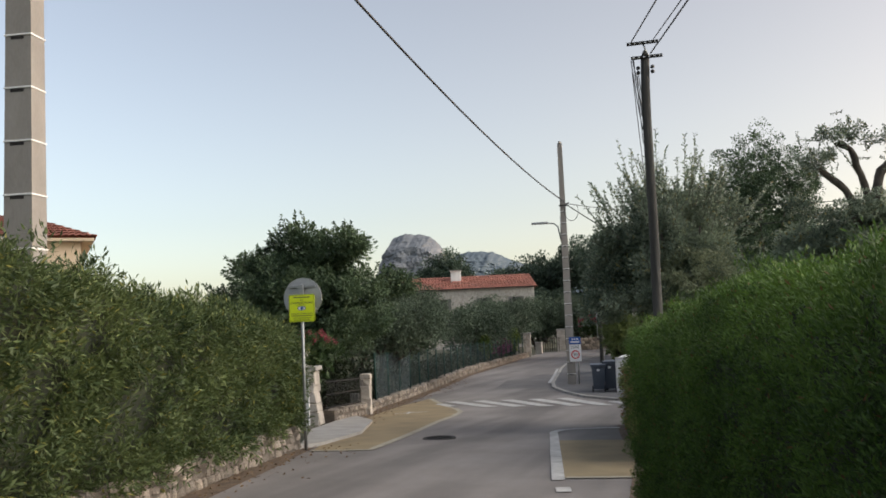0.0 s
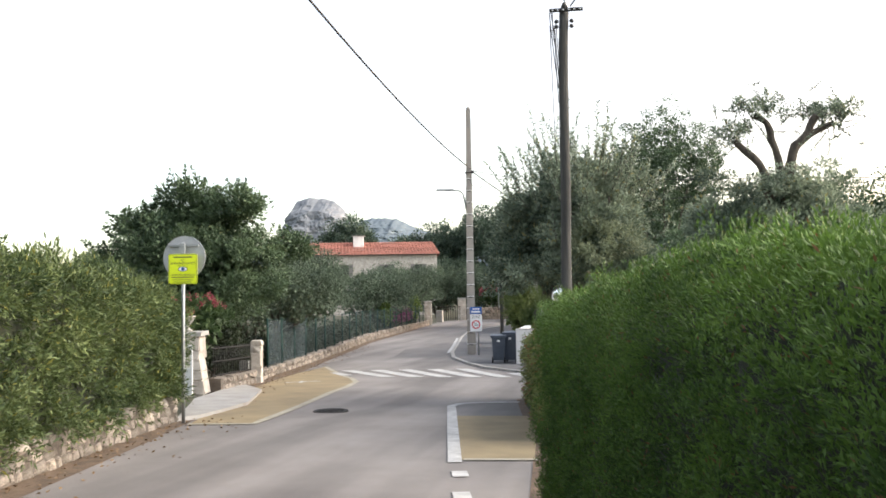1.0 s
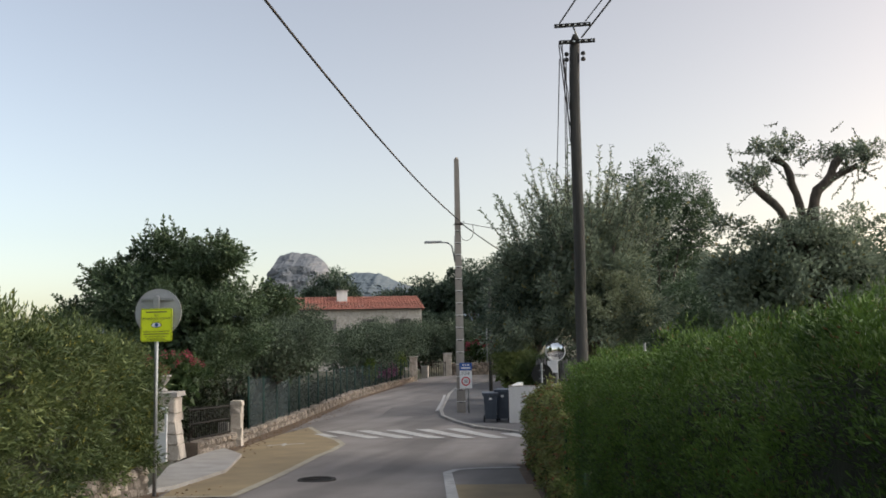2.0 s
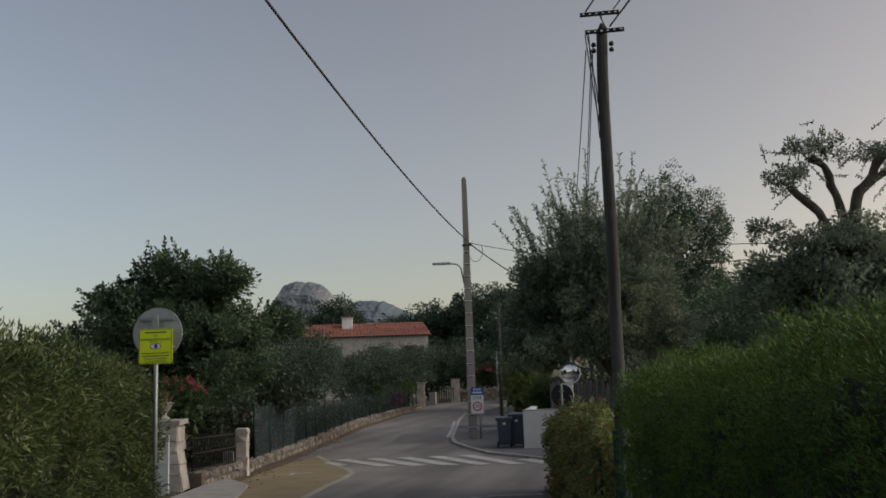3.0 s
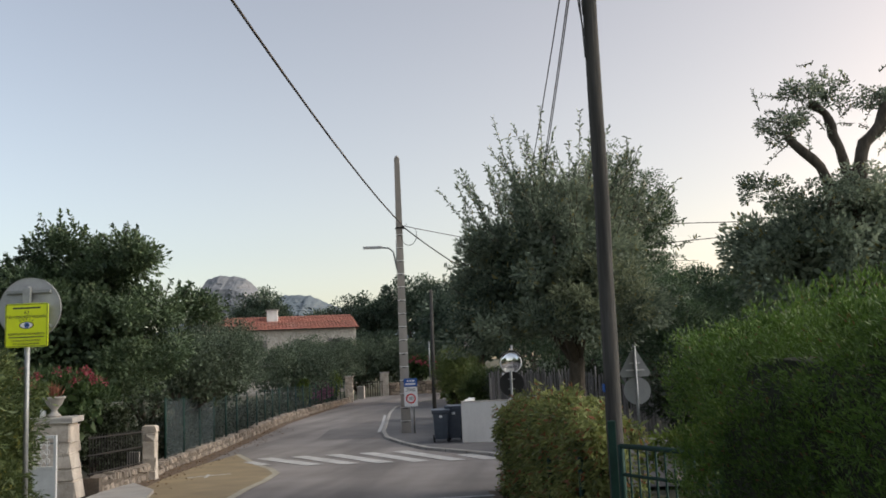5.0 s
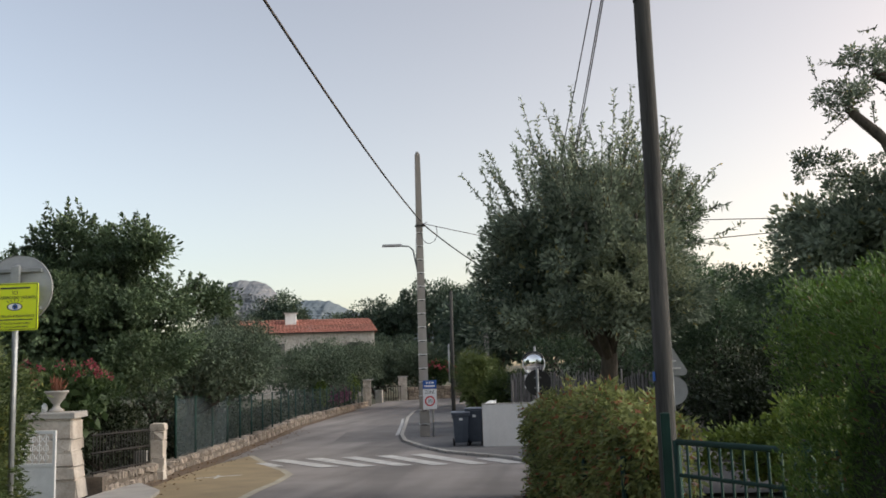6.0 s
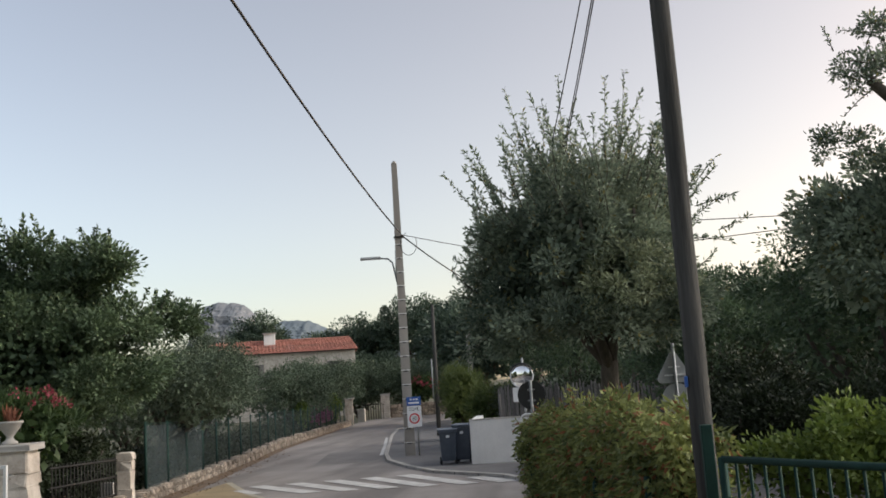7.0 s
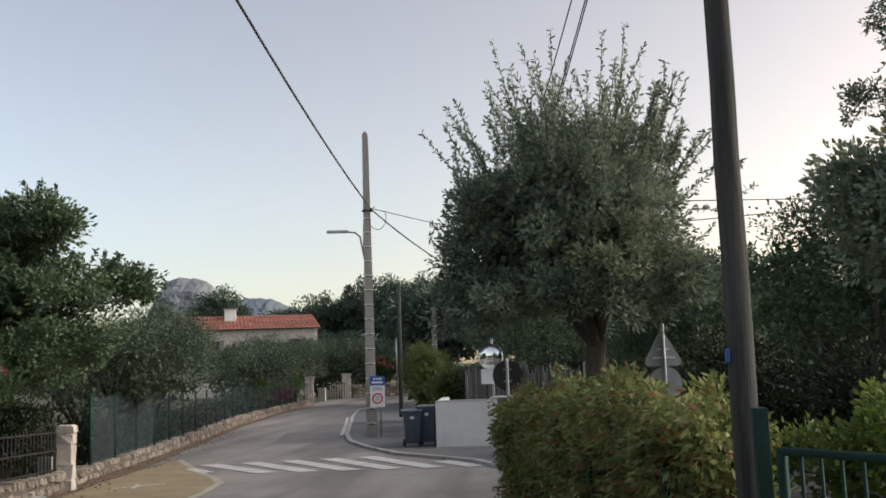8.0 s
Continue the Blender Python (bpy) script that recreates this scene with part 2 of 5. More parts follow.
NEON = surface("fluorescent_yellow_sheet", (0.62, 0.72, 0.005), (0.72, 0.82, 0.01), 4, 0.5, 0, 0.0, 40)
BLUE = surface("blue_sign_sheet", (0.02, 0.09, 0.33), (0.03, 0.11, 0.38), 4, 0.45, 0, 0.0, 40)
RED = surface("red_sign_sheet", (0.5, 0.015, 0.02), (0.6, 0.02, 0.025), 4, 0.45, 0, 0.0, 40)
SIGNWHITE = surface("white_sign_sheet", (0.7, 0.7, 0.7), (0.8, 0.8, 0.8), 4, 0.45, 0, 0.0, 40)
WHITEPAINT = surface("white_gate_paint", (0.6, 0.6, 0.58), (0.78, 0.78, 0.76), 5, 0.5, 0, 0.1, 60)
BIN = surface("grey_blue_plastic", (0.045, 0.058, 0.08), (0.075, 0.092, 0.12), 4, 0.5, 0, 0.1, 60)
RUBBER = surface("black_rubber", (0.012, 0.012, 0.012), (0.025, 0.025, 0.025), 8, 0.8, 0, 0.1, 60)
CABLE = surface("black_cable", (0.012, 0.012, 0.014), (0.03, 0.03, 0.032), 8, 0.7, 0, 0.1, 60)
TILE = surface("terracotta_tiles", (0.2, 0.07, 0.048), (0.42, 0.165, 0.115), 1.2, 0.85, 0, 0.3, 12, vary=0.2, island=True)
CREAM = surface("cream_render", (0.5, 0.4, 0.28), (0.62, 0.5, 0.37), 0.8, 0.9, 0, 0.2, 30)
RUBBLEWALL = surface("pale_rubble_wall", (0.3, 0.27, 0.24), (0.55, 0.52, 0.48), 3.5, 0.95, 0, 0.5, 9, contrast=0.2)
# distance haze is put into the blue-grey of rock and hills
ROCK = surface("hazed_limestone", (0.125, 0.14, 0.16), (0.225, 0.23, 0.24), 0.035, 0.95, 0, 0.0, 0.2, contrast=0.22, stretch=(0.7, 0.7, 2.4))
HILL = surface("hazed_hill", (0.1, 0.13, 0.155), (0.15, 0.18, 0.2), 0.02, 0.95, 0, 0.0, 0.15)
REED = surface("weathered_reed_fence", (0.09, 0.085, 0.085), (0.2, 0.19, 0.185), 4, 0.9, 0, 0.5, 60, vary=0.25, island=True, stretch=(4, 4, 0.4))
MIRROR = bpy.data.materials.new("mirror_dome")
MIRROR.use_nodes = True
MIRROR.node_tree.nodes["Principled BSDF"].inputs["Metallic"].default_value = 1.0
MIRROR.node_tree.nodes["Principled BSDF"].inputs["Roughness"].default_value = 0.04
MIRROR.node_tree.nodes["Principled BSDF"].inputs["Base Color"].default_value = (0.85, 0.87, 0.88, 1)
SCREEN = surface("green_windbreak_mesh", (0.011, 0.022, 0.024), (0.024, 0.04, 0.042), 2.5, 0.8, 0, 0.1, 60)
_n, _l = SCREEN.node_tree.nodes, SCREEN.node_tree.links
_mix, _tr = _n.new("ShaderNodeMixShader"), _n.new("ShaderNodeBsdfTransparent")
_mix.inputs[0].default_value = 0.7
_l.new(_tr.outputs[0], _mix.inputs[1])
_l.new(_n["Principled BSDF"].outputs[0], _mix.inputs[2])
_l.new(_mix.outputs[0], _n["Material Output"].inputs[0])
SCREEN_THIN = SCREEN.copy()
SCREEN_THIN.name = "thin_green_wire_mesh"
for _x in SCREEN_THIN.node_tree.nodes:
    if _x.bl_idname == "ShaderNodeMixShader":
        _x.inputs[0].default_value = 0.3

CYPRESS = leafy("cypress_sprays", (0.03, 0.066, 0.014), (0.135, 0.235, 0.042), (0.16, 0.09, 0.04), 0.015, 0.3, 1.6)
PITTO = leafy("hedge_leaves", (0.033, 0.058, 0.021), (0.165, 0.205, 0.073), (0.26, 0.25, 0.06), 0.025, 0.3, 1.1)
OAK = leafy("oak_leaves", (0.028, 0.052, 0.028), (0.125, 0.178, 0.088), None, 0, 0.2, 0.8)
GARDEN = leafy("garden_tree_leaves", (0.026, 0.05, 0.027), (0.105, 0.158, 0.08), None, 0, 0.25, 0.7)
# leaf colour darkened to stand in for shade under trees and behind fences
SHADE = leafy("shade_dark_leaves", (0.012, 0.02, 0.01), (0.045, 0.062, 0.028), None, 0, 0.15, 1.0)
OLIVE = leafy("olive_leaves", (0.045, 0.068, 0.042), (0.135, 0.175, 0.11), None, 0, 0.2, 0.7)
GREYGREEN = leafy("grey_green_leaves", (0.06, 0.088, 0.062), (0.33, 0.39, 0.28), (0.24, 0.22, 0.09), 0.03, 0.4, 0.9)
MIXED = leafy("autumn_creeper_leaves", (0.06, 0.085, 0.028), (0.34, 0.37, 0.125), (0.28, 0.12, 0.06), 0.09, 0.35, 2.2)
LIME = leafy("light_green_leaves", (0.055, 0.095, 0.018), (0.22, 0.285, 0.065), None, 0, 0.35, 1.5)
WILLOW = leafy("yellow_green_fronds", (0.05, 0.078, 0.022), (0.17, 0.21, 0.07), None, 0, 0.35, 0.6)
OLEANDER = leafy("oleander_leaves", (0.025, 0.05, 0.018), (0.09, 0.14, 0.045), None, 0, 0.3, 1.0)
PINK = leafy("pink_blossom", (0.22, 0.035, 0.05), (0.4, 0.1, 0.13), None, 0, 0.4, 3)
MAGENTA = leafy("magenta_blossom", (0.14, 0.03, 0.09), (0.3, 0.08, 0.2), None, 0, 0.4, 3)
# leaf colour lifted towards blue-green to carry the distance haze
FARTREE = leafy("hazed_tree_leaves", (0.033, 0.057, 0.042), (0.098, 0.138, 0.09), None, 0, 0.2, 0.25)
# near-black: the shade inside the hedges is put into this colour
DARKCORE = surface("hedge_core_shade", (0.008, 0.011, 0.005), (0.028, 0.034, 0.014), 6, 0.95, 0, 0.6, 40)


# ---- plants ----
def unit(a):
    return a / np.maximum(np.linalg.norm(a, axis=1, keepdims=True), 1e-6)


def leaf_mesh(name, P, D, L, W, mat):
    """One mesh of folded pointed leaves: P roots, D ways, L lengths, W widths."""
    n = len(P)
    D = unit(D)
    S = unit(np.cross(D, rng.normal(size=(n, 3))))
    N = np.cross(S, D)
    L, W = np.broadcast_to(L, n)[:, None], np.broadcast_to(W, n)[:, None]
    mid = P + D * L * 0.5
    co = np.stack([P, mid + S * W / 2 + N * W * 0.2, P + D * L, mid - S * W / 2 + N * W * 0.2], axis=1).reshape(-1, 3)
    me = bpy.data.meshes.new(name)
    me.vertices.add(4 * n)
    me.vertices.foreach_set("co", co.astype(np.float32).ravel())
    me.loops.add(4 * n)
    me.loops.foreach_set("vertex_index", np.arange(4 * n, dtype=np.int32))
    me.polygons.add(n)
    me.polygons.foreach_set("loop_start", np.arange(0, 4 * n, 4, dtype=np.int32))
    me.materials.append(mat)
    me.update(calc_edges=True)
    return me


def clumps(centre, radii, count, clump_r, leaves, inner=0.35, flat=0.8, top=0.0):
    """Roots and ways of leaves in clumps through an ellipsoid, most of them near its skin."""
    d = unit(rng.normal(size=(count, 3)))
    d[:, 2] = np.where(d[:, 2] < -0.3, -d[:, 2] * 0.6, d[:, 2])
    r = inner + (1 - inner) * rng.random((count, 1)) ** 0.45
    c = np.asarray(centre) + unit(d) * r * np.asarray(radii)
    size = clump_r * rng.uniform(0.6, 1.35, (count, 1))
    o = unit(rng.normal(size=(count * leaves, 3)))
    rad = rng.random((count * leaves, 1)) ** 0.5
    s = np.repeat(size, leaves, axis=0)
    P = np.repeat(c, leaves, axis=0) + o * rad * s * np.array([1, 1, flat])
    D = o + 0.5 * np.repeat(unit(d), leaves, axis=0) + rng.normal(size=o.shape) * 0.5 + np.array([0, 0, top])
    return P, D


def shoots(starts, ways, lengths, leaves):
    """Leaves set along straight-ish shoots; also the shoots' stems."""
    P, D, stems_v, stems_f = [], [], [], []
    for s, w, ln in zip(starts, ways, lengths):
        w = w / np.linalg.norm(w)
        bend = rng.normal(size=3) * 0.12
        k = int(leaves * ln)
        t = np.linspace(0.0, 1, k)[:, None]
        p = s + w * t * ln + bend * t ** 2 * ln
        P.append(p)
        D.append(w * 0.7 + rng.normal(size=(k, 3)) * 0.75)
        v, f = tube_data([s, s + w * ln * 0.5 + bend * 0.25 * ln, s + w * ln + bend * ln], [0.008, 0.006, 0.003], 3, False)
        b = len(stems_v)
        stems_v += v
        stems_f += [tuple(i + b for i in q) for q in f]
    return np.concatenate(P), np.concatenate(D), stems_v, stems_f


def limb_path(a, b, wobble, n=6):
    a, b = np.asarray(a, float), np.asarray(b, float)
    t = np.linspace(0, 1, n)[:, None]
    w = np.cumsum(rng.normal(size=(n, 3)), axis=0) * wobble
    w -= t * w[-1] + (1 - t) * w[0]
    return a + (b - a) * t + w


def tree(name, label, base, crown, radii, mat, count, clump_r, leaves, leaf, trunk_r=0.16, limbs=6, bark=None, inner=0.35, core=True, extra=(), group="", up=0.0):
    """A tree or tall bush: trunk, limbs and a crown of leaves in clumps."""
    bx, by = base
    z0 = g(by) - 0.05
    th = thing(name, label, "tree" if name.endswith("tree") else "bush", Matrix.Translation((bx, by, z0)), group)
    off = np.array([bx, by, z0])
    c = np.asarray(crown, float) - off
    fork = np.array([0.15 * c[0], 0.15 * c[1], max(0.35, (c[2] - radii[2]) * 0.9 + 0.1)])
    part("trunk", tube("trunk", bark or BARK, limb_path((0, 0, 0), fork, 0.03 + trunk_r * 0.15), np.linspace(trunk_r * 1.25, trunk_r * 0.8, 6), 10), th)
    for k in range(limbs):
        a = 2 * math.pi * (k + rng.random() * 0.6) / limbs
        tip = c + np.array([math.cos(a) * radii[0], math.sin(a) * radii[1], radii[2] * rng.uniform(-0.1, 0.8)]) * 0.72
        part("limb", tube("limb", bark or BARK, limb_path(fork - np.array([0, 0, 0.1]), tip, 0.06), np.linspace(trunk_r * 0.6, 0.02, 6), 6), th)
    P, D = clumps(c, radii, count, clump_r, leaves, inner, top=up)
    for ec, er, en in extra:
        p, d = clumps(np.asarray(ec, float) - off, er, en, clump_r, leaves, inner, top=up)
        P, D = np.concatenate([P, p]), np.concatenate([D, d])
    n = len(P)
    tagged(part("crown", leaf_mesh("crown", P, D, leaf[0] * rng.uniform(0.7, 1.3, n), leaf[1] * rng.uniform(0.7, 1.3, n), mat), th), kind="stuff")
    if core:
        m = int(n * 0.2)
        q = unit(rng.normal(size=(m, 3))) * rng.random((m, 1)) ** 0.4 * np.asarray(radii) * 0.8 + c
        tagged(part("inner_foliage", leaf_mesh("inner_foliage", q, rng.normal(size=(m, 3)), leaf[0] * 1.7, leaf[0] * 1.0, mat), th), kind="stuff")
    return th


def hedge(name, label, line, top, depth, side, mat, density, leaf, up, y0, y1, base=0.0, rough=0.07, round_top=0.25, hang=0.0, clump=None, stir=0.75, deep=0.1):
    """A clipped hedge whose road face follows line(y) from y0 to y1; side: +1 grows towards +x from the face. top(y): height of its top."""
    th = thing(name, label, "hedge", Matrix.Translation((line((y0 + y1) / 2), (y0 + y1) / 2, g((y0 + y1) / 2) - 0.2)))
    off = np.array(th.matrix_basis.translation)
    # rough near-black body inside the leaves, stands in for the hedge's inner shade
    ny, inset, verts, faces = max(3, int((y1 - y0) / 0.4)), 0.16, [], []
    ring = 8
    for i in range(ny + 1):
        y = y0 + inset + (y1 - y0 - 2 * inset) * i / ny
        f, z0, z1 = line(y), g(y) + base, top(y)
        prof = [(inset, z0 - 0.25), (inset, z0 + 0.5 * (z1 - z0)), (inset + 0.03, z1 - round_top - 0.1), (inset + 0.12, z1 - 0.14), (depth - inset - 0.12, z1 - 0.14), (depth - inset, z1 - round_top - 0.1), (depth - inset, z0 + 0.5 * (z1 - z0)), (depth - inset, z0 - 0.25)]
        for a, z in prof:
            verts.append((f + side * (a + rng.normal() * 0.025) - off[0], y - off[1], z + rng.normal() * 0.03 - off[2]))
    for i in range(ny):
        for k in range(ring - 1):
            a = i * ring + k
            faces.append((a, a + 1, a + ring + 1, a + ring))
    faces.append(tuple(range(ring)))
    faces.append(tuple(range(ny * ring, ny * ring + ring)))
    part("dark_core", mesh("dark_core", verts, faces, DARKCORE), th)
    # leaves over face, top and both ends
    length = y1 - y0
    h = np.mean([top(y) - g(y) - base for y in np.linspace(y0, y1, 9)])
    n_face, n_top, n_end = int(density * length * h), int(density * length * depth * 0.8), int(density * depth * h)
    ys = np.linspace(y0, y1, 200)
    lines, tops, lows = np.array([line(y) for y in ys]), np.array([top(y) for y in ys]), np.array([g(y) + base for y in ys])
    Ps, Ds = [], []

    def lump(y, z):
        return rough * (np.sin(y * 5.1 + z * 3.3) * 0.5 + np.sin(y * 2.3 - z * 4.7 + 1.0) * 0.6 + np.sin(y * 11 + z * 9) * 0.35)

    for kind, n in (("face", n_face), ("top", n_top), ("near", n_end), ("far", n_end)):
        u, v = rng.random(n), rng.random(n)
        if kind == "face":
            y = y0 + u * length
            z0, z1 = np.interp(y, ys, lows) - hang * rng.random(n), np.interp(y, ys, tops)
            z = z0 + (z1 - z0) * v
            curve = np.clip((z - (z1 - round_top)) / round_top, 0, 1) ** 2 * round_top * 0.6
            x = np.interp(y, ys, lines) + side * (lump(y, z) + curve + rng.random(n) * 0.16)
            out = np.stack([-side * np.ones(n), np.zeros(n), np.zeros(n)], 1)
        elif kind == "top":
            y = y0 + u * length
            x = np.interp(y, ys, lines) + side * (round_top * 0.4 + v * (depth - round_top * 0.6))
            z = np.interp(y, ys, tops) + lump(y, x) - rng.random(n) * 0.14
            out = np.stack([np.zeros(n), np.zeros(n), np.ones(n)], 1)
        else:
            ye = y0 if kind == "near" else y1
            s = -1 if kind == "near" else 1
            zz0, zz1 = g(ye) + base, top(ye)
            z = zz0 + (zz1 - zz0) * v
            curve = np.clip((z - (zz1 - round_top)) / round_top, 0, 1) ** 2 * round_top * 0.6
            y = ye - s * (rng.random(n) * 0.16 + curve + lump(u * depth, z))
            x = line(ye) + side * u * depth
            out = np.stack([np.zeros(n), s * np.ones(n), np.zeros(n)], 1)
        P = np.stack([x, y, z], 1) - off
        way = out * 0.7 + np.array([0, 0, up])
        if clump:
            # leaves gather in sprays of differing depth, with dark gaps between
            r, per = clump
            m = max(1, n // per)
            size = r * rng.uniform(0.6, 1.4, (m, 1))
            ball = unit(rng.normal(size=(m * per, 3)))
            P = np.repeat(P[:m] + out[:m] * rng.uniform(-deep, deep, (m, 1)), per, axis=0) + ball * rng.random((m * per, 1)) ** 0.5 * np.repeat(size, per, axis=0)
            way = np.repeat(way[:m] + rng.normal(size=(m, 3)) * 0.3, per, axis=0) + ball * 0.6
        Ps.append(P)
        Ds.append(way + rng.normal(size=way.shape) * stir)
    P, D = np.concatenate(Ps), np.concatenate(Ds)
    n = len(P)
    tagged(part("foliage", leaf_mesh("foliage", P, D, leaf[0] * rng.uniform(0.6, 1.35, n), leaf[1] * rng.uniform(0.7, 1.3, n), mat), th), kind="stuff")
    return th


# ---- ground, road, pavements ----
def ground_sheet():
    xs = [-3000, -900, -300, -120, -60, -40, -30, -24, -20, -16, -12, -9, -6, -3, 0, 3, 6, 10, 15, 20, 30, 50, 100, 300, 900, 3000]
    ys = [-900, -200, -60, -30] + [-20 + 2 * i for i in range(61)] + [110, 130, 160, 220, 400, 900, 1700, 4000]
    verts = [(x, y, g(min(max(y, -20), 390)) - 0.06 + (max(0, -20 - y) * 0.03)) for y in ys for x in xs]
    w = len(xs)
    faces = [(j * w + i, j * w + i + 1, (j + 1) * w + i + 1, (j + 1) * w + i) for j in range(len(ys) - 1) for i in range(w - 1)]
    return mesh("ground", verts, faces, SOIL)


tagged(part("ground", ground_sheet()), "dry soil and grass of the gardens beside the street", "ground", kind="structure")


def road_right(y):
    if y <= 20:
        return along(RIGHT, y)
    if y < 26.2:
        return 16.0
    return along(KERB, y)


road = part("road", ribbon("road", ASPHALT, lambda y: along(LEFT, y) - 0.1, road_right, -14, 20.0, 0.5, 0.0))
tagged(road, "worn grey asphalt street sloping gently downhill", "road", kind="structure")
crossing_road = part("road", ribbon("road", ASPHALT, lambda y: along(LEFT, y) - 0.1, lambda y: 16.0, 20.0, 26.2, 0.5, 0.0, 8))
tagged(crossing_road, "grey asphalt junction with a side street", "road", kind="structure")
far_road = part("road", ribbon("road", ASPHALT, lambda y: along(LEFT, y) - 0.1, lambda y: along(KERB, y) + 0.05, 26.2, 84.0, 0.6, 0.0))
tagged(far_road, "grey asphalt street curving away past garden gates", "road", kind="structure")
back_road = part("road", slab("road", ASPHALT, [(-17.3, 84), (-6.0, 79.9), (30, 78), (30, 87), (-8, 90), (-13, 92)], 0.0, 0.0, 2.0))
tagged(back_road, "grey asphalt street bending behind the shrubs", "road", kind="structure")

# pavement behind the kerb, left footway, leaf litter by the walls
pav = part("pavement", slab("pavement", PAVE, list(KERB) + [(2, 80), (-5.6, 62), (-5.0, 50), (-3.6, 40), (-2.6, 35.5), (2.0, 33), (6, 27.4), (6, 26.2)], 0.0, 0.06, 1.5))
tagged(pav, "dark asphalt pavement with a pale concrete kerb", "pavement", kind="structure")
foot = part("pavement", slab("pavement", CONCRETE, [(-7.22, 14.7), (-7.05, 15.2), (-7.39, 17.97), (-8.41, 21.1), (-9.5, 22.6), (-9.5, 21.6), (-8.9, 18.6)], 0.0, 0.07))
tagged(foot, "pale worn concrete footway before a stone pillar", "pavement", kind="structure")
verge = part("ground", slab("ground", LITTER, [(-9.6, 22.6), (-9.0, 22.0), (-9.6, 25), (-10.05, 28), (-10.75, 31.2), (-11.75, 36.6), (-13.45, 48), (-15.1, 67), (-15.45, 67.5), (-13.95, 48.7), (-12.25, 37), (-11.05, 30), (-10.35, 26.3), (-9.75, 24.1)], 0.006))
tagged(verge, "dry leaf litter along the foot of a garden wall", "ground", kind="structure")
verge2 = part("ground", slab("ground", LITTER, [(-4.75, 0), (-4.3, 0), (-5.95, 9.8), (-6.4, 12.3), (-7.0, 14.9), (-7.2, 14.8), (-6.79, 12.3), (-6.37, 9.8)], 0.005))
tagged(verge2, "dry leaf litter at the foot of a stone wall", "ground", kind="structure")
verge3 = part("ground", slab("ground", LITTER, [(-0.5, 8.8), (-0.72, 11.5), (-1.0, 14), (-1.95, 20), (-2.1, 20), (-1.2, 14), (-0.9, 11.5), (-0.68, 8.8), (0.95, 0), (1.16, 0)], 0.005))
tagged(verge3, "dry litter along the foot of the hedge", "ground", kind="structure")


def kerb_stones():
    """Kerb stones along the pavement's edge, each an object on one shared mesh."""
    stone = boxed("kerb_stone", CONCRETE, 0, 0.96, -0.005, 0.15, -0.1, 0.075, 0.012)
    pts = [Vector((x, y)) for x, y in KERB]
    for a, b in zip(pts, pts[1:]):
        n = max(1, round((b - a).length))
        for i in range(n):
            p = a + (b - a) * i / n
            q = a + (b - a) * (i + 1) / n
            ang = math.atan2(q.y - p.y, q.x - p.x)
            m = Matrix.Translation((p.x, p.y, g(p.y))) @ Matrix.Rotation(ang, 4, "Z") @ Matrix.Rotation(-math.atan2(g(q.y) - g(p.y), (q - p).length), 4, "Y") @ Matrix.Diagonal(((q - p).length, -1, 1, 1))
            part("kerb_stone", stone, pav, at=m)


k = 900
fy = rng.uniform(6, 46, k)
fx = np.array([along(LEFT, y) for y in fy]) + np.abs(rng.normal(size=k)) * 0.45 + 0.05
fp = np.stack([fx, fy, np.array([g(y) for y in fy]) + 0.014], 1)
fd = rng.normal(size=(k, 3)) * np.array([1, 1, 0.12])
tagged(part("fallen_leaves", leaf_mesh("fallen_leaves", fp, fd, 0.06, 0.03, leafy("dry_fallen_leaves", (0.1, 0.06, 0.03), (0.26, 0.17, 0.09), None, 0, 0.1))), "dry brown leaves scattered along the wall", "leaves", kind="stuff")

# ---- road markings ----
YELLOW_AREA = [(-6.75, 14.2), (-5.8, 14.44), (-6.3, 18), (-6.75, 21.3), (-6.88, 22.9), (-7.15, 24.6), (-7.7, 25.9), (-8.4, 27.1), (-10.3, 31.4), (-10.1, 28.2), (-9.7, 25.2), (-9.1, 22.2), (-8.41, 21.1), (-7.42, 17.97), (-7.1, 15.3)]
patch = part("painted_area", slab("painted_area", YELLOW, YELLOW_AREA, 0.009), road, "worn ochre paint on asphalt")


def stroke(name, mat, pts, width, lift, parent):
    """A painted line along pts."""
    pts = [Vector(p) for p in pts]
    fine = []
    for a, b in zip(pts, pts[1:]):
        k = max(1, int((b - a).length / 0.5))
        fine += [a + (b - a) * i / k for i in range(k)]
    fine.append(pts[-1])
    verts, faces = [], []
    for i, p in enumerate(fine):
        d = (fine[min(i + 1, len(fine) - 1)] - fine[max(i - 1, 0)]).normalized()
        nrm = Vector((-d.y, d.x)) * width / 2
        for q in (p + nrm, p - nrm):
            verts.append((q.x, q.y, g(q.y) + lift))
    for i in range(len(fine) - 1):
        faces.append((2 * i, 2 * i + 1, 2 * i + 3, 2 * i + 2))
    return part(name, mesh(name, verts, faces, mat), parent)


PALE = surface("worn_cream_paint", (0.26, 0.235, 0.18), (0.44, 0.4, 0.31), 3, 0.8, 0, 0.2, 80)
stroke("border_line", PALE, [(-6.8, 14.28), (-5.75, 14.5), (-6.25, 18), (-6.7, 21.3), (-6.83, 22.9), (-7.1, 24.6), (-7.65, 25.9), (-8.35, 27.1), (-10.25, 31.2)], 0.16, 0.013, road)
stroke("bicycle_mark", WHITE, [(-8.95, 24.0), (-8.6, 24.4), (-8.2, 24.75)], 0.12, 0.014, road)
stroke("bicycle_mark", WHITE, [(-8.75, 24.75), (-8.6, 24.4), (-8.5, 23.9)], 0.07, 0.015, road)
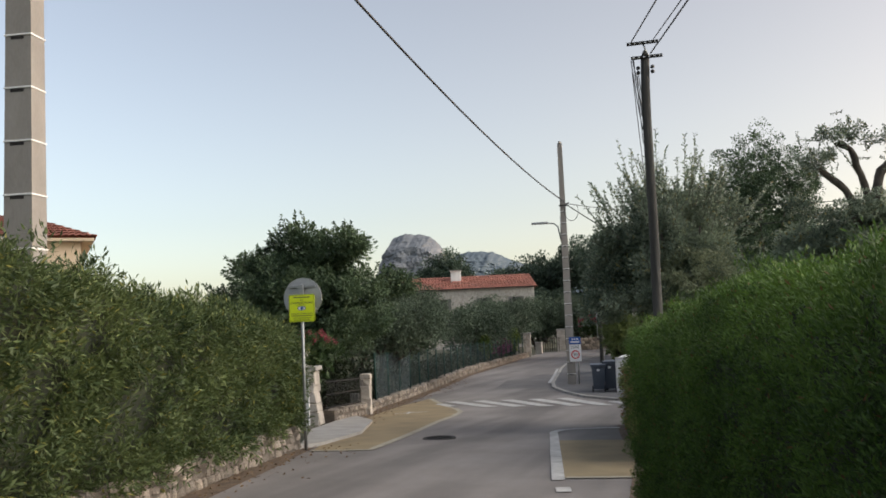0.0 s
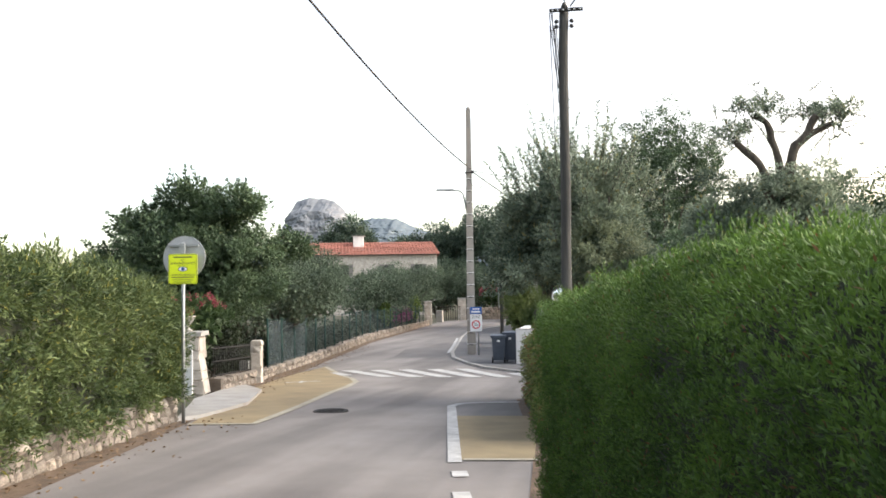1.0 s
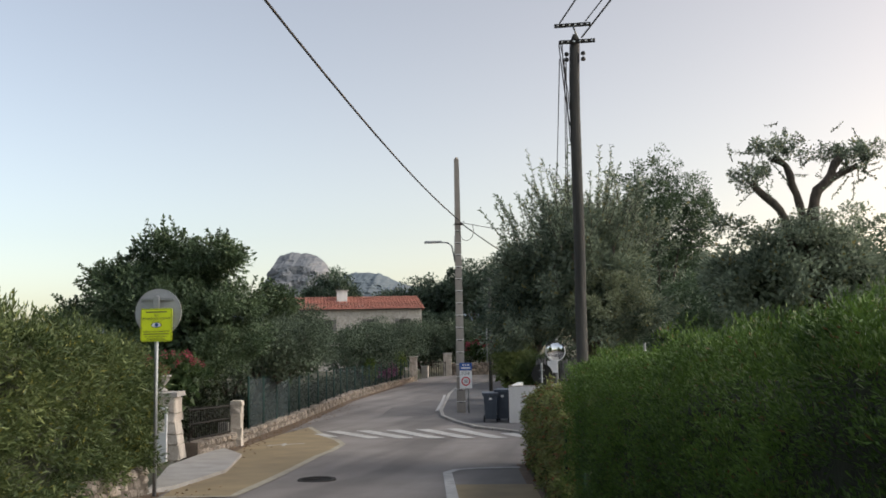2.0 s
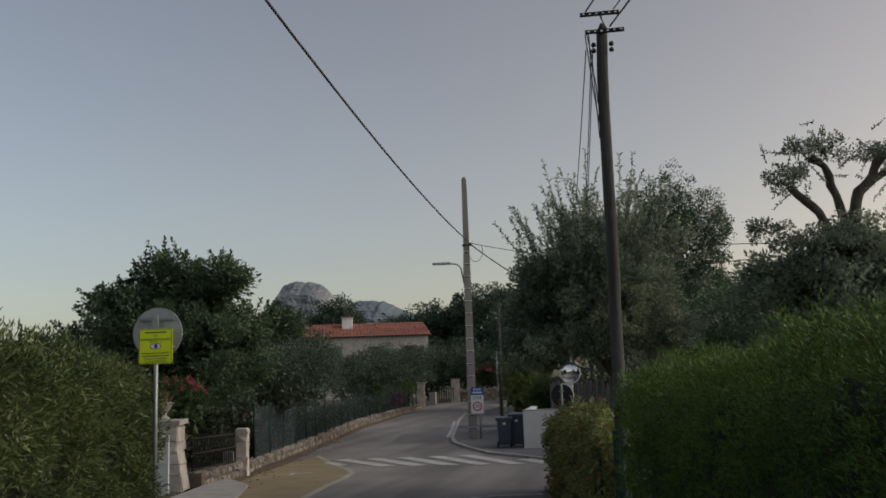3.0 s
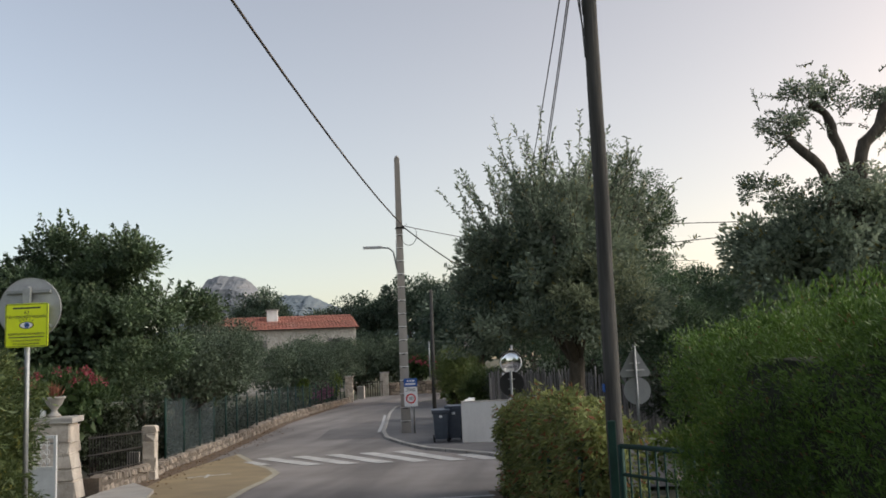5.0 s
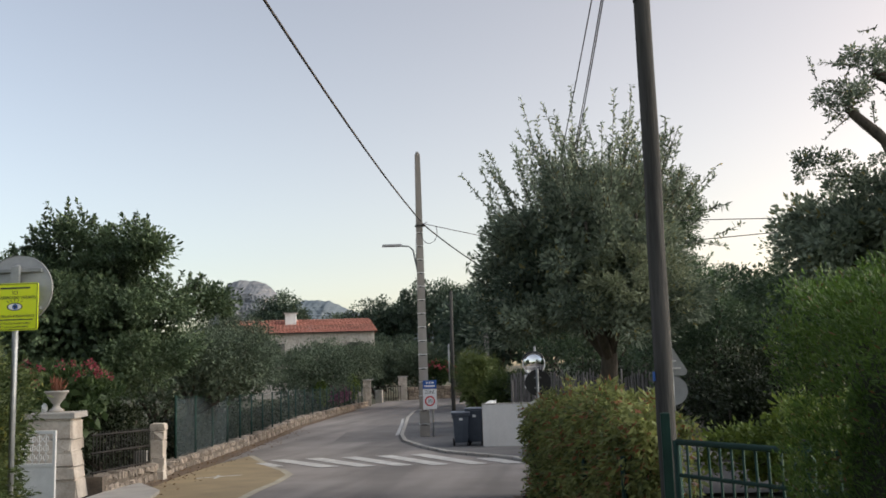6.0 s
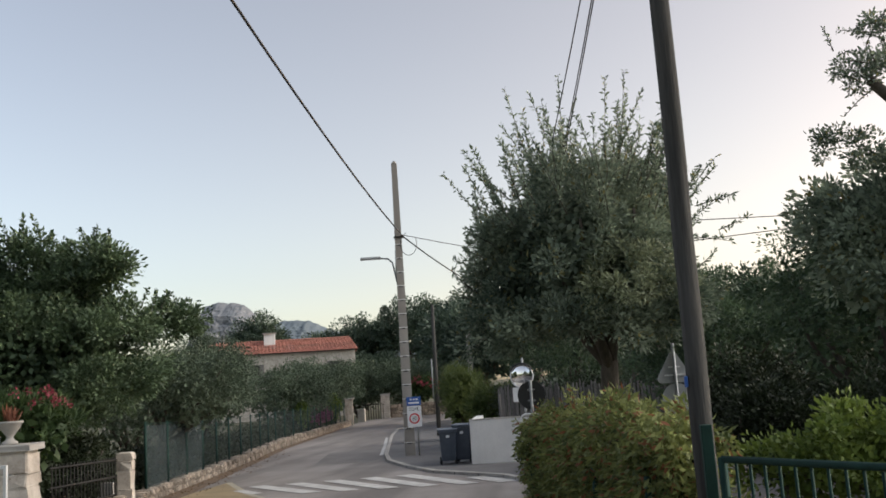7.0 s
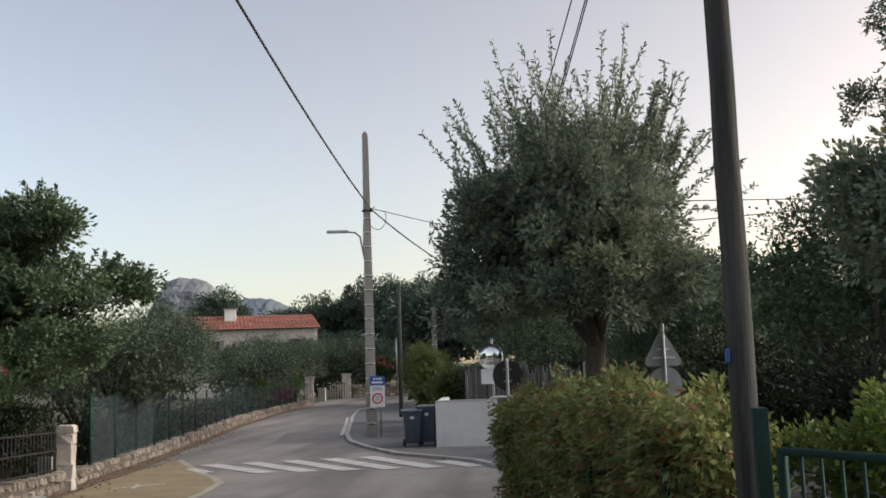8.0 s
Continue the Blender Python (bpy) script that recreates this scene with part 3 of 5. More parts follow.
box_fill = part("painted_area", slab("painted_area", YELLOW, [(-1.8, 11.55), (-0.9, 11.7), (-1.08, 13.9), (-1.5, 16.6), (-2.75, 16.4), (-2.3, 14)], 0.008), road)
stroke("border_line", WHITE, [(-1.82, 11.35), (-2.35, 14), (-3.0, 17.3), (-3.2, 18.3), (-3.1, 18.8), (-2.8, 19.05), (-1.95, 19.3)], 0.17, 0.013, road)
stroke("border_line", PALE, [(-1.75, 11.55), (-0.85, 11.68)], 0.12, 0.015, road)
for y in (10.65, 9.55, 8.45, 7.35, 6.25, 5.15, 4.05):
    x = -1.63 - 0.2 * (y - 10.65)
    stroke("dash", WHITE, [(x + 0.04, y - 0.16), (x - 0.04, y + 0.16)], 0.18, 0.012, road)
# zebra crossing, stripes set aslant
for k in range(6):
    f = k / 4
    a = Vector((-8.9 + 3.68 * f, 29.4 + 1.1 * f)) 
    b = Vector((-6.7 + 3.5 * f, 26.55 + 0.15 * f))
    if k == 5:
        a, b = a + (b - a) * 0.55, b
    stroke("zebra_stripe", WHITE, [a, b], 0.46, 0.012, far_road)
stroke("zebra_stripe", WHITE, [(-8.95, 28.2), (-8.1, 27.0)], 0.3, 0.016, far_road)
stroke("edge_line", WHITE, [(-7.55, 40.2), (-8.4, 46), (-9.5, 53)], 0.14, 0.012, far_road)
bm = bmesh.new()
bmesh.ops.create_cone(bm, cap_ends=True, segments=32, radius1=0.34, radius2=0.33, depth=0.02)
for k in range(-3, 4):
    w = math.sqrt(max(0.01, 0.26 ** 2 - (k * 0.075) ** 2))
    box(bm, -w, w, k * 0.075 - 0.02, k * 0.075 + 0.02, 0.008, 0.016)
hole = part("manhole_cover", done(bm, "manhole_cover", DARKIRON), at=Matrix.Translation((-5.25, 16.9, g(16.9) + 0.012)))
tagged(hole, "round dark iron manhole cover set in the asphalt", "manhole cover")
PATCHY = surface("newer_asphalt", (0.112, 0.103, 0.097), (0.2, 0.186, 0.176), 0.7, 0.88, 0, 0.35, 90)
repair = part("asphalt_repair", slab("asphalt_repair", PATCHY, [(-9.3, 37), (-7.3, 37.2), (-7.6, 44), (-10.2, 43)], 0.007), far_road)

# ---- stone walls ----
def stone_meshes(mat, count=6):
    out = []
    for k in range(count):
        bm = bmesh.new()
        bmesh.ops.create_cube(bm, size=1)
        bmesh.ops.bevel(bm, geom=bm.edges[:], offset=0.16, segments=1, affect="EDGES")
        for v in bm.verts:
            v.co += Vector(rng.normal(size=3) * 0.06)
        out.append(done(bm, "stone", mat))
    return out


ROUGH = stone_meshes(STONE)


def stone_wall(name, label, line, y0, y1, height, thick=0.35, side=-1, size=0.24, pieces=300, joined_from=None, cap=False):
    """A rubble wall along line(y): mortar body with stones proud of its road face and top."""
    wall = thing(name, label, "wall", Matrix.Translation((0, 0, 0)), kind="structure")
    n = max(2, int((y1 - y0) / 0.5))
    verts, faces = [], []
    for i in range(n + 1):
        y = y0 + (y1 - y0) * i / n
        x, z = line(y), g(y)
        for a, h in ((0.0, -0.2), (0.0, height(y) - 0.03), (thick, height(y) - 0.03), (thick, -0.2)):
            verts.append((x + side * a, y, z + h))
    for i in range(n):
        for k in range(3):
            a = i * 4 + k
            faces.append((a, a + 1, a + 5, a + 4))
    faces += [(0, 1, 2, 3), (4 * n, 4 * n + 1, 4 * n + 2, 4 * n + 3)]
    part("mortar_body", mesh("mortar_body", verts, faces, MORTAR), wall)
    jv, jf, made = [], [], 0
    h0 = height((y0 + y1) / 2)
    rows = max(1, round(h0 / (size * 0.72)))
    for r in range(rows):
        y = y0 + rng.random() * size * 0.5
        while y < y1 - 0.05:
            ln = size * rng.uniform(0.5, 2.1)
            h = height(y) / rows
            yc = min(y + ln / 2, y1)
            zc = g(yc) + h * (r + 0.5)
            ang = math.atan2(line(yc + 0.3) - line(yc - 0.3), 0.6)
            top = r == rows - 1
            m = (Matrix.Translation((line(yc) + side * ((thick / 2 if top else 0.08) + rng.normal() * 0.012), yc, zc + rng.normal() * 0.015)) @ Matrix.Rotation(-ang, 4, "Z")
                 @ Matrix.Rotation(rng.normal() * 0.13, 4, "X") @ Matrix.Diagonal((thick + 0.04 if top else 0.2, ln * rng.uniform(0.82, 1.0), h * rng.uniform(0.72, 1.12), 1)))
            me = ROUGH[int(rng.integers(len(ROUGH)))]
            if joined_from is None or yc < joined_from:
                part("stone", me, wall, at=m)
                made += 1
            else:
                b = len(jv)
                jv += [m @ v.co for v in me.vertices]
                jf += [tuple(i + b for i in q.vertices) for q in me.polygons]
            y += ln
    if jv:
        tagged(part("far_stones", mesh("far_stones", jv, jf, STONES), wall), kind="stuff")
    return wall


# ---- left side: hedge on its wall, sign, pillars, fence ----
def left_line(y):
    return along(LEFT, y)


def left_top(y):
    return float(np.interp(y, (-6, 2, 6, 8, 9, 10, 12, 14.3, 17.2), (3.6, 3.25, 2.95, 2.72, 2.58, 2.44, 2.29, 2.13, 2.0)))


HEDGE_LINE = ((-2.2, -14), (-4.7, 0), (-6.37, 9.8), (-6.79, 12.3), (-7.25, 14.4), (-8.15, 16.2))
hedge("hedge", "overgrown green hedge with narrow leaves above a low stone wall", lambda y: along(HEDGE_LINE, y), left_top, 1.5, -1, PITTO, 2700, (0.1, 0.023), 0.15, 2.5, 16.15, 0.42, 0.2, 0.45, hang=0.12, clump=(0.19, 75), deep=0.17)
hedge("hedge", "overgrown green hedge along the street", lambda y: along(HEDGE_LINE, y), left_top, 1.5, -1, PITTO, 600, (0.12, 0.04), 0.15, -6, 2.6, 0.36, 0.17, 0.4, hang=0.14)
k = 240
hy = rng.uniform(3, 16.4, k)
P, D, sv, sf = shoots(np.stack([np.array([along(HEDGE_LINE, y) for y in hy]) - rng.uniform(0.1, 1.0, k), hy, np.array([left_top(y) for y in hy]) - 0.1], 1), rng.normal(size=(k, 3)) * 0.4 + np.array([0, 0, 1.0]), rng.uniform(0.1, 0.3, k), 80)
top_growth = bpy.data.objects["hedge"]
tagged(part("top_growth", leaf_mesh("top_growth", P, D, 0.085, 0.02, PITTO), top_growth, at=top_growth.matrix_basis.inverted()), kind="stuff")
stone_wall("wall_left", "low rubble limestone wall under an overgrown hedge", left_line, 3.0, 14.6, lambda y: 0.42, 0.4, -1, 0.19)


def disc(name, mat, r, depth, seg=40):
    bm = bmesh.new()
    bmesh.ops.create_cone(bm, cap_ends=True, segments=seg, radius1=r, radius2=r, depth=depth)
    bmesh.ops.rotate(bm, verts=bm.verts, matrix=Matrix.Rotation(radians(90), 3, "X"))
    return done(bm, name, mat)


def plate(name, mat, w, h, depth, corner=0.03):
    """A sign plate in the x-z plane with round corners, facing -y."""
    outline = []
    for cx, cz, a0 in ((w / 2 - corner, h / 2 - corner, 0), (-w / 2 + corner, h / 2 - corner, 90), (-w / 2 + corner, -h / 2 + corner, 180), (w / 2 - corner, -h / 2 + corner, 270)):
        for k in range(5):
            a = radians(a0 + 22.5 * k)
            outline.append((cx + corner * math.cos(a), cz + corner * math.sin(a)))
    n = len(outline)
    verts = [(x, -depth / 2, z) for x, z in outline] + [(x, depth / 2, z) for x, z in outline]
    faces = [tuple(range(n)), tuple(range(2 * n - 1, n - 1, -1))] + [(i, (i + 1) % n, n + (i + 1) % n, n + i) for i in range(n)]
    bm = bmesh.new()
    bv = [bm.verts.new(v) for v in verts]
    for f in faces:
        bm.faces.new([bv[i] for i in f])
    return done(bm, name, mat)


def lettering(body, size, mat, width=None):
    """Flat letters in the x-z plane, centred, facing -y."""
    cu = bpy.data.curves.new("lettering", "FONT")
    cu.body, cu.size, cu.align_x, cu.align_y, cu.extrude = body, size, "CENTER", "CENTER", 0.0008
    tmp = bpy.data.objects.new("lettering", cu)
    scene.collection.objects.link(tmp)
    bpy.context.view_layer.update()
    me = bpy.data.meshes.new_from_object(tmp.evaluated_get(bpy.context.evaluated_depsgraph_get()))
    bpy.data.objects.remove(tmp)
    me.transform(Matrix.Rotation(radians(90), 4, "X"))
    if width:
        xs = [v.co.x for v in me.vertices]
        me.transform(Matrix.Diagonal((width / (max(xs) - min(xs)), 1, 1, 1)))
    me.materials.clear()
    me.materials.append(mat)
    return me


INK = surface("dark_print", (0.03, 0.04, 0.03), (0.06, 0.07, 0.05), 8, 0.6, 0, 0, 50)


def watch_sign():
    x, y = -6.96, 14.4
    th = thing("road_sign", "grey round sign back with a fluorescent yellow notice", "road sign", pose(x, y, g(y), 0, 0, 4))
    part("post", tube("post", STEEL, [(0, 0.03, -0.1), (0, 0.03, 3.0)], 0.03, 12), th)
    d = part("disc", disc("disc", SIGNBACK, 0.365, 0.012, 48), th, at=Matrix.Translation((0, 0.075, 2.74)))
    bm = bmesh.new()
    bmesh.ops.create_cone(bm, cap_ends=False, segments=48, radius1=0.368, radius2=0.368, depth=0.03)
    bmesh.ops.rotate(bm, verts=bm.verts, matrix=Matrix.Rotation(radians(90), 3, "X"))
    part("rim", done(bm, "rim", STEEL), d)
    for z in (0.2, -0.2):
        part("rail", boxed("rail", STEEL, -0.26, 0.26, -0.05, -0.006, z - 0.02, z + 0.02, 0.004), d)
    part("clamp", boxed("clamp", STEEL, -0.045, 0.045, -0.09, -0.05, 0.06, 0.24, 0.005), d)
    n = part("notice", plate("notice", NEON, 0.5, 0.5, 0.01, 0.025), th, "fluorescent yellow neighbourhood watch notice", Matrix.Translation((0.02, -0.03, 2.55)))
    for a, b, c, e in ((-0.242, 0.242, 0.236, 0.242), (-0.242, 0.242, -0.242, -0.236), (-0.242, -0.236, -0.236, 0.236), (0.236, 0.242, -0.236, 0.236)):
        part("border", boxed("border", INK, a, b, -0.0075, -0.0055, c, e), n)
    for body, size, z, w in (("ICI", 0.05, 0.145, None), ("LES VOISINS SONT VIGILANTS", 0.045, 0.095, 0.44), ("SURVEILLANCE PERMANENTE", 0.035, -0.1, 0.42), ("LA POLICE MUNICIPALE", 0.033, -0.175, 0.34), ("ET LA GENDARMERIE", 0.03, -0.212, 0.3)):
        part("lettering", lettering(body, size, INK, w), n, at=Matrix.Translation((0, -0.0065, z)))
    part("printed_bar", boxed("printed_bar", INK, -0.16, 0.16, -0.0075, -0.0055, 0.188, 0.206), n)
    part("printed_bar", boxed("printed_bar", INK, -0.2, 0.2, -0.0075, -0.0055, -0.142, -0.13), n)
    # the printed eye
    def almond(w, h, k=14):
        v = [(w * math.cos(math.pi * i / k), -0.0062, h * math.sin(math.pi * i / k)) for i in range(k + 1)]
        v += [(w * math.cos(math.pi * i / k), -0.0062, -h * math.sin(math.pi * i / k)) for i in range(k - 1, 0, -1)]
        return v
    v = almond(0.085, 0.042)
    part("eye_outline", mesh("eye_outline", v, [tuple(range(len(v)))], INK), n)
    v = [(a, -0.0068, c) for a, _, c in almond(0.072, 0.033)]
    part("eye_white", mesh("eye_white", v, [tuple(range(len(v)))], SIGNWHITE), n)
    part("eye_iris", disc("eye_iris", BLUE, 0.03, 0.001, 20), n, at=Matrix.Translation((0.005, -0.0075, 0)))
    part("eye_pupil", disc("eye_pupil", BLACK, 0.013, 0.001, 16), n, at=Matrix.Translation((0.005, -0.0085, 0)))
    for k in range(5):
        a = radians(50 + 20 * k)
        part("eye_lash", boxed("eye_lash", INK, -0.003, 0.003, -0.0075, -0.0062, 0, 0.028), n, at=Matrix.Translation((0.1 * math.cos(a), 0, 0.055 * math.sin(a))) @ Matrix.Rotation(math.pi / 2 - a, 4, "Y"))
    return th


watch_sign()


def block_pillar(name, label, x, y, w, d, h, cap, turn=0.0, flare=0.0):
    """A pillar of rough dressed blocks with a slab cap."""
    th = thing(name, label, "pillar", pose(x, y, g(y), 0, 0, turn))
    part("shaft", boxed("shaft", PLASTER, -w / 2 + 0.02, w / 2 - 0.02, -d / 2 + 0.02, d / 2 - 0.02, -0.2, h, 0.02), th)
    z, k = 0.0, 0
    while z < h - 0.05:
        bh = min(rng.uniform(0.2, 0.34), h - z)
        split = rng.uniform(-0.12, 0.12) * w / 0.5
        for a, b in (((-w / 2, split), (split, w / 2)) if k % 2 else ((-w / 2, w / 2),)):
            bm = bmesh.new()
            box(bm, a + 0.004, b - 0.004, -d / 2, d / 2, z + 0.004, z + bh - 0.006, 0.02)
            for v in bm.verts:
                v.co += Vector(rng.normal(size=3) * 0.011)
                v.co.x += flare * max(0, 0.55 - v.co.z / h) * (1 if v.co.x > 0 else 0)
            part("block", done(bm, "block", PLASTER), th)
        z += bh
        k += 1
    if cap:
        bm = bmesh.new()
        box(bm, -w / 2 - 0.06, w / 2 + 0.06, -d / 2 - 0.06, d / 2 + 0.06, h, h + cap, 0.018)
        for v in bm.verts:
            v.co += Vector(rng.normal(size=3) * 0.005)
        part("cap", done(bm, "cap", CONCRETE), th)
    return th


P1 = (-10.05, 20.5)
pillar1 = block_pillar("gate_pillar", "pale plastered stone gate pillar with a flat cap", *P1, 0.74, 0.6, 1.38, 0.1, 12, 0.22)
part("letter_slot", boxed("letter_slot", STEEL, 0.02, 0.14, -0.3, -0.272, 0.9, 1.1, 0.006), pillar1, "grey intercom plate")
part("camera_bracket", lathe("camera_bracket", WHITEPAINT, [(0.03, 1.48), (0.05, 1.5), (0.05, 1.6), (0.02, 1.64)], 12), pillar1, at=Matrix.Translation((-0.2, 0, 0)))
ivy_stain = leafy("dead_ivy", (0.09, 0.05, 0.025), (0.2, 0.12, 0.06))
for dx, z, n in ((0.2, 1.15, 50), (0.24, 0.85, 40), (0.12, 0.45, 22)):
    q = rng.normal(size=(n, 3)) * np.array([0.04, 0.006, 0.09]) + np.array([dx, -0.285, z])
    tagged(part("dead_ivy", leaf_mesh("dead_ivy", q, rng.normal(size=(n, 3)) * np.array([1, 0.15, 1]), 0.06, 0.035, ivy_stain), pillar1), kind="stuff")
urn = tagged(part("garden_urn", lathe("garden_urn", CONCRETE, [(0.12, 0), (0.12, 0.04), (0.07, 0.07), (0.05, 0.12), (0.09, 0.18), (0.15, 0.26), (0.17, 0.32), (0.2, 0.34), (0.2, 0.37), (0.16, 0.37), (0.13, 0.3)], 24), at=pose(*P1, g(P1[1]) + 1.482)), "pale stone urn standing on the gate pillar", "urn")
part("dry_plant", leaf_mesh("dry_plant", rng.normal(size=(60, 3)) * 0.04 + np.array([0, 0, 0.36]), rng.normal(size=(60, 3)) * 0.3 + np.array([0, 0, 1]), 0.22, 0.03, leafy("dry_urn_plant", (0.12, 0.05, 0.03), (0.25, 0.1, 0.06))), urn)
block_pillar("gate_pillar", "narrow pale stone pillar at the end of a garden gate", -9.78, 24.0, 0.29, 0.3, 1.18, 0.0, 10)

tagged(part("meter_box", boxed("meter_box", CONCRETE, -10.2, -9.93, 23.75, 23.95, g(23.8), g(23.8) + 0.62, 0.01)), "small grey meter box beside the narrow pillar", "meter box")


def ornate_gate():
    th = thing("garden_gate", "white ornamental cast metal gate leaf beside a pillar", "gate", pose(-10.15, 18.9, g(18.9), 0, 0, -4))
    w, z0, z1 = 1.1, 0.12, 1.21
    for nm, a, b, c, d in (("stile", 0, 0.05, z0, z1), ("stile", w - 0.05, w, z0, z1), ("rail", 0.05, w - 0.05, z1 - 0.05, z1), ("rail", 0.05, w - 0.05, 0.66, 0.71)):
        part(nm, boxed(nm, WHITEPAINT, a, b, -0.02, 0.02, c, d, 0.006), th)
    part("panel", boxed("panel", WHITEPAINT, 0.05, w - 0.05, -0.008, 0.008, z0, 0.66), th)
    for k in range(8):
        x = 0.12 + k * 0.115
        part("bar", tube("bar", WHITEPAINT, [(x, 0, 0.7), (x, 0, z1 - 0.04)], 0.009, 6), th)
        for zc in (0.8, 0.94, 1.08):
            r = [(x + 0.045 * math.cos(a), 0, zc + 0.05 * math.sin(a)) for a in np.linspace(0, 2 * math.pi, 13)]
            part("ring", tube("ring", WHITEPAINT, r, 0.008, 5), th)
    return th


ornate_gate()
stone_wall("wall_gate", "low rubble wall between the gate pillars", lambda y: float(np.interp(y, (20.8, 23.9), (-9.35, -9.75))), 20.85, 23.85, lambda y: 0.36, 0.34, -1, 0.2)


def iron_railing():
    th = thing("railing", "dark iron railing on the low wall between pillars", "railing", pose(-9.6, 20.9, g(20.9) + 0.33, 0, 0, 0))
    q = Vector((-0.28, 2.9, g(23.8) - g(20.9)))
    for h in (0.06, 0.4, 0.72):
        part("rail", tube("rail", DARKIRON, [(0, 0, h), (q.x, q.y, q.z + h)], 0.02, 6), th)
    for k in range(20):
        p = q * (k + 0.5) / 20
        part("bar", tube("bar", DARKIRON, [(p.x, p.y, p.z), (p.x, p.y, p.z + 0.78)], 0.011, 5), th)


iron_railing()


def fence_line(y):
    return left_line(y) - 0.14


def fence_height(y):
    return float(np.interp(y, (24, 30, 47, 60, 76), (1.72, 1.75, 1.75, 1.6, 1.6)))


stone_wall("wall_fence", "low pale rubble wall carrying a green garden fence", left_line, 24.3, 75.5, lambda y: float(np.interp(y, (24, 30, 50), (0.26, 0.3, 0.42))), 0.32, -1, 0.24, joined_from=37)


def garden_fence():
    th = thing("fence", "green wire fence with windbreak mesh on a low stone wall", "fence", pose(0, 0, 0))
    y, k = 26.6, 0
    post = tube("post", GREENPAINT, [(0, 0, 0), (0, 0, 1.5)], 0.034, 8)
    while y < 75:
        y2 = y + 2.2
        a, b = (fence_line(y), y, g(y)), (fence_line(y2), y2, g(y2))
        h0 = 0.25
        part("post", post, th, at=Matrix.Translation((a[0], a[1], a[2] + 0.28)))
        ha, hb = fence_height(y), fence_height(y2)
        screen = k < 3
        verts = []
        for t in np.linspace(0, 1, 7):
            sag = 0.05 * math.sin(math.pi * t)
            x, yy, z = (a[0] + (b[0] - a[0]) * t, a[1] + (b[1] - a[1]) * t, a[2] + (b[2] - a[2]) * t)
            verts += [(x + rng.normal() * 0.012, yy, z + h0), (x + rng.normal() * 0.012, yy, z + ha + (hb - ha) * t - sag)]
        part("mesh_panel", mesh("mesh_panel", verts, [(2 * i, 2 * i + 2, 2 * i + 3, 2 * i + 1) for i in range(6)], SCREEN if screen else SCREEN_THIN), th)
        part("top_wire", tube("top_wire", GREENPAINT, [(a[0], a[1], a[2] + ha), (b[0], b[1], b[2] + hb)], 0.008, 4), th)
        y, k = y2, k + 1


garden_fence()


# ---- utility poles and wires ----
def concrete_pole(label, x, y, turn, height, w0, w1, slot0, step=0.49):
    """A tapered precast pole; dark plates on its face, half a metre apart, stand for shaded step recesses."""
    th = thing("utility_pole", label, "utility pole", pose(x, y, g(y), 0, 0, turn))
    bm = bmesh.new()
    n = int(height / step)
    for i in range(n + 1):
        z = height * i / n
        w = w0 + (w1 - w0) * i / n
        for sx, sy in ((-1, -1), (1, -1), (1, 1), (-1, 1)):
            bm.verts.new((sx * w / 2, sy * w * 0.42, z - (0.15 if i == 0 else 0)))
    bm.verts.ensure_lookup_table()
    for i in range(n):
        for k in range(4):
            a, b = i * 4 + k, i * 4 + (k + 1) % 4
            bm.faces.new([bm.verts[j] for j in (a, b, b + 4, a + 4)])
    bm.faces.new([bm.verts[n * 4 + k] for k in range(4)])
    bmesh.ops.bevel(bm, geom=[e for e in bm.edges if abs(e.verts[0].co.z - e.verts[1].co.z) > 0.3], offset=0.02, segments=1, affect="EDGES")
    part("shaft", done(bm, "shaft", POLEC), th)
    for i in range(1, n):
        z = height * i / n
        if z > slot0:
            break
        w = w0 + (w1 - w0) * z / height
        # dark plate on the face in place of a recess's shade
        part("slot_shade", boxed("slot_shade", DARKIRON, -w * 0.28, w * 0.22, -w * 0.42 - 0.004, -w * 0.42 + 0.02, z - 0.045, z - 0.005), th)
        part("ledge", boxed("ledge", RENDERW, -w * 0.5 - 0.008, w * 0.5 + 0.008, -w * 0.42 - 0.012, w * 0.42 + 0.012, z - 0.004, z + 0.016, 0.004), th)
    bm = bmesh.new()
    bmesh.ops.create_cone(bm, cap_ends=True, segments=12, radius1=w1 / 2, radius2=w1 / 4, depth=0.1)
    part("tip", done(bm, "tip", POLEC), th, at=Matrix.Translation((0, 0, height + 0.05)))
    return th


PA = (-6.2, 38.5)
pole = concrete_pole("tall grey concrete utility pole carrying a street lamp", *PA, 12, 10.65, 0.36, 0.2, 7.8)
arm = [(-0.1, -0.05, 6.1), (-0.18, -0.05, 6.5), (-0.26, -0.05, 6.95), (-0.42, -0.05, 7.1), (-0.75, -0.05, 7.13)]
part("lamp_arm", tube("lamp_arm", STEEL, arm, 0.03, 8), pole)
bm = bmesh.new()
box(bm, -1.42, -0.68, -0.16, 0.06, 7.1, 7.19, 0.03)
for v in bm.verts:
    if v.co.x < -1.2:
        v.co.z -= 0.01
head = part("lamp_head", done(bm, "lamp_head", SIGNBACK), pole)
part("diffuser", boxed("diffuser", SIGNWHITE, -1.34, -0.9, -0.12, 0.02, 7.09, 7.102), head)
part("cable_duct", tube("cable_duct", STEEL, [(-0.16, -0.1, 6.3), (-0.13, -0.1, 7.4)], 0.02, 6), pole)
part("band", boxed("band", DARKIRON, -0.16, 0.2, -0.16, 0.14, 7.86, 7.9), pole)
PB = (-6.95, 7.72)
concrete_pole("tall concrete utility pole rising out of the hedge", *PB, 10, 9.6, 0.375, 0.26, 9.3, 0.6)


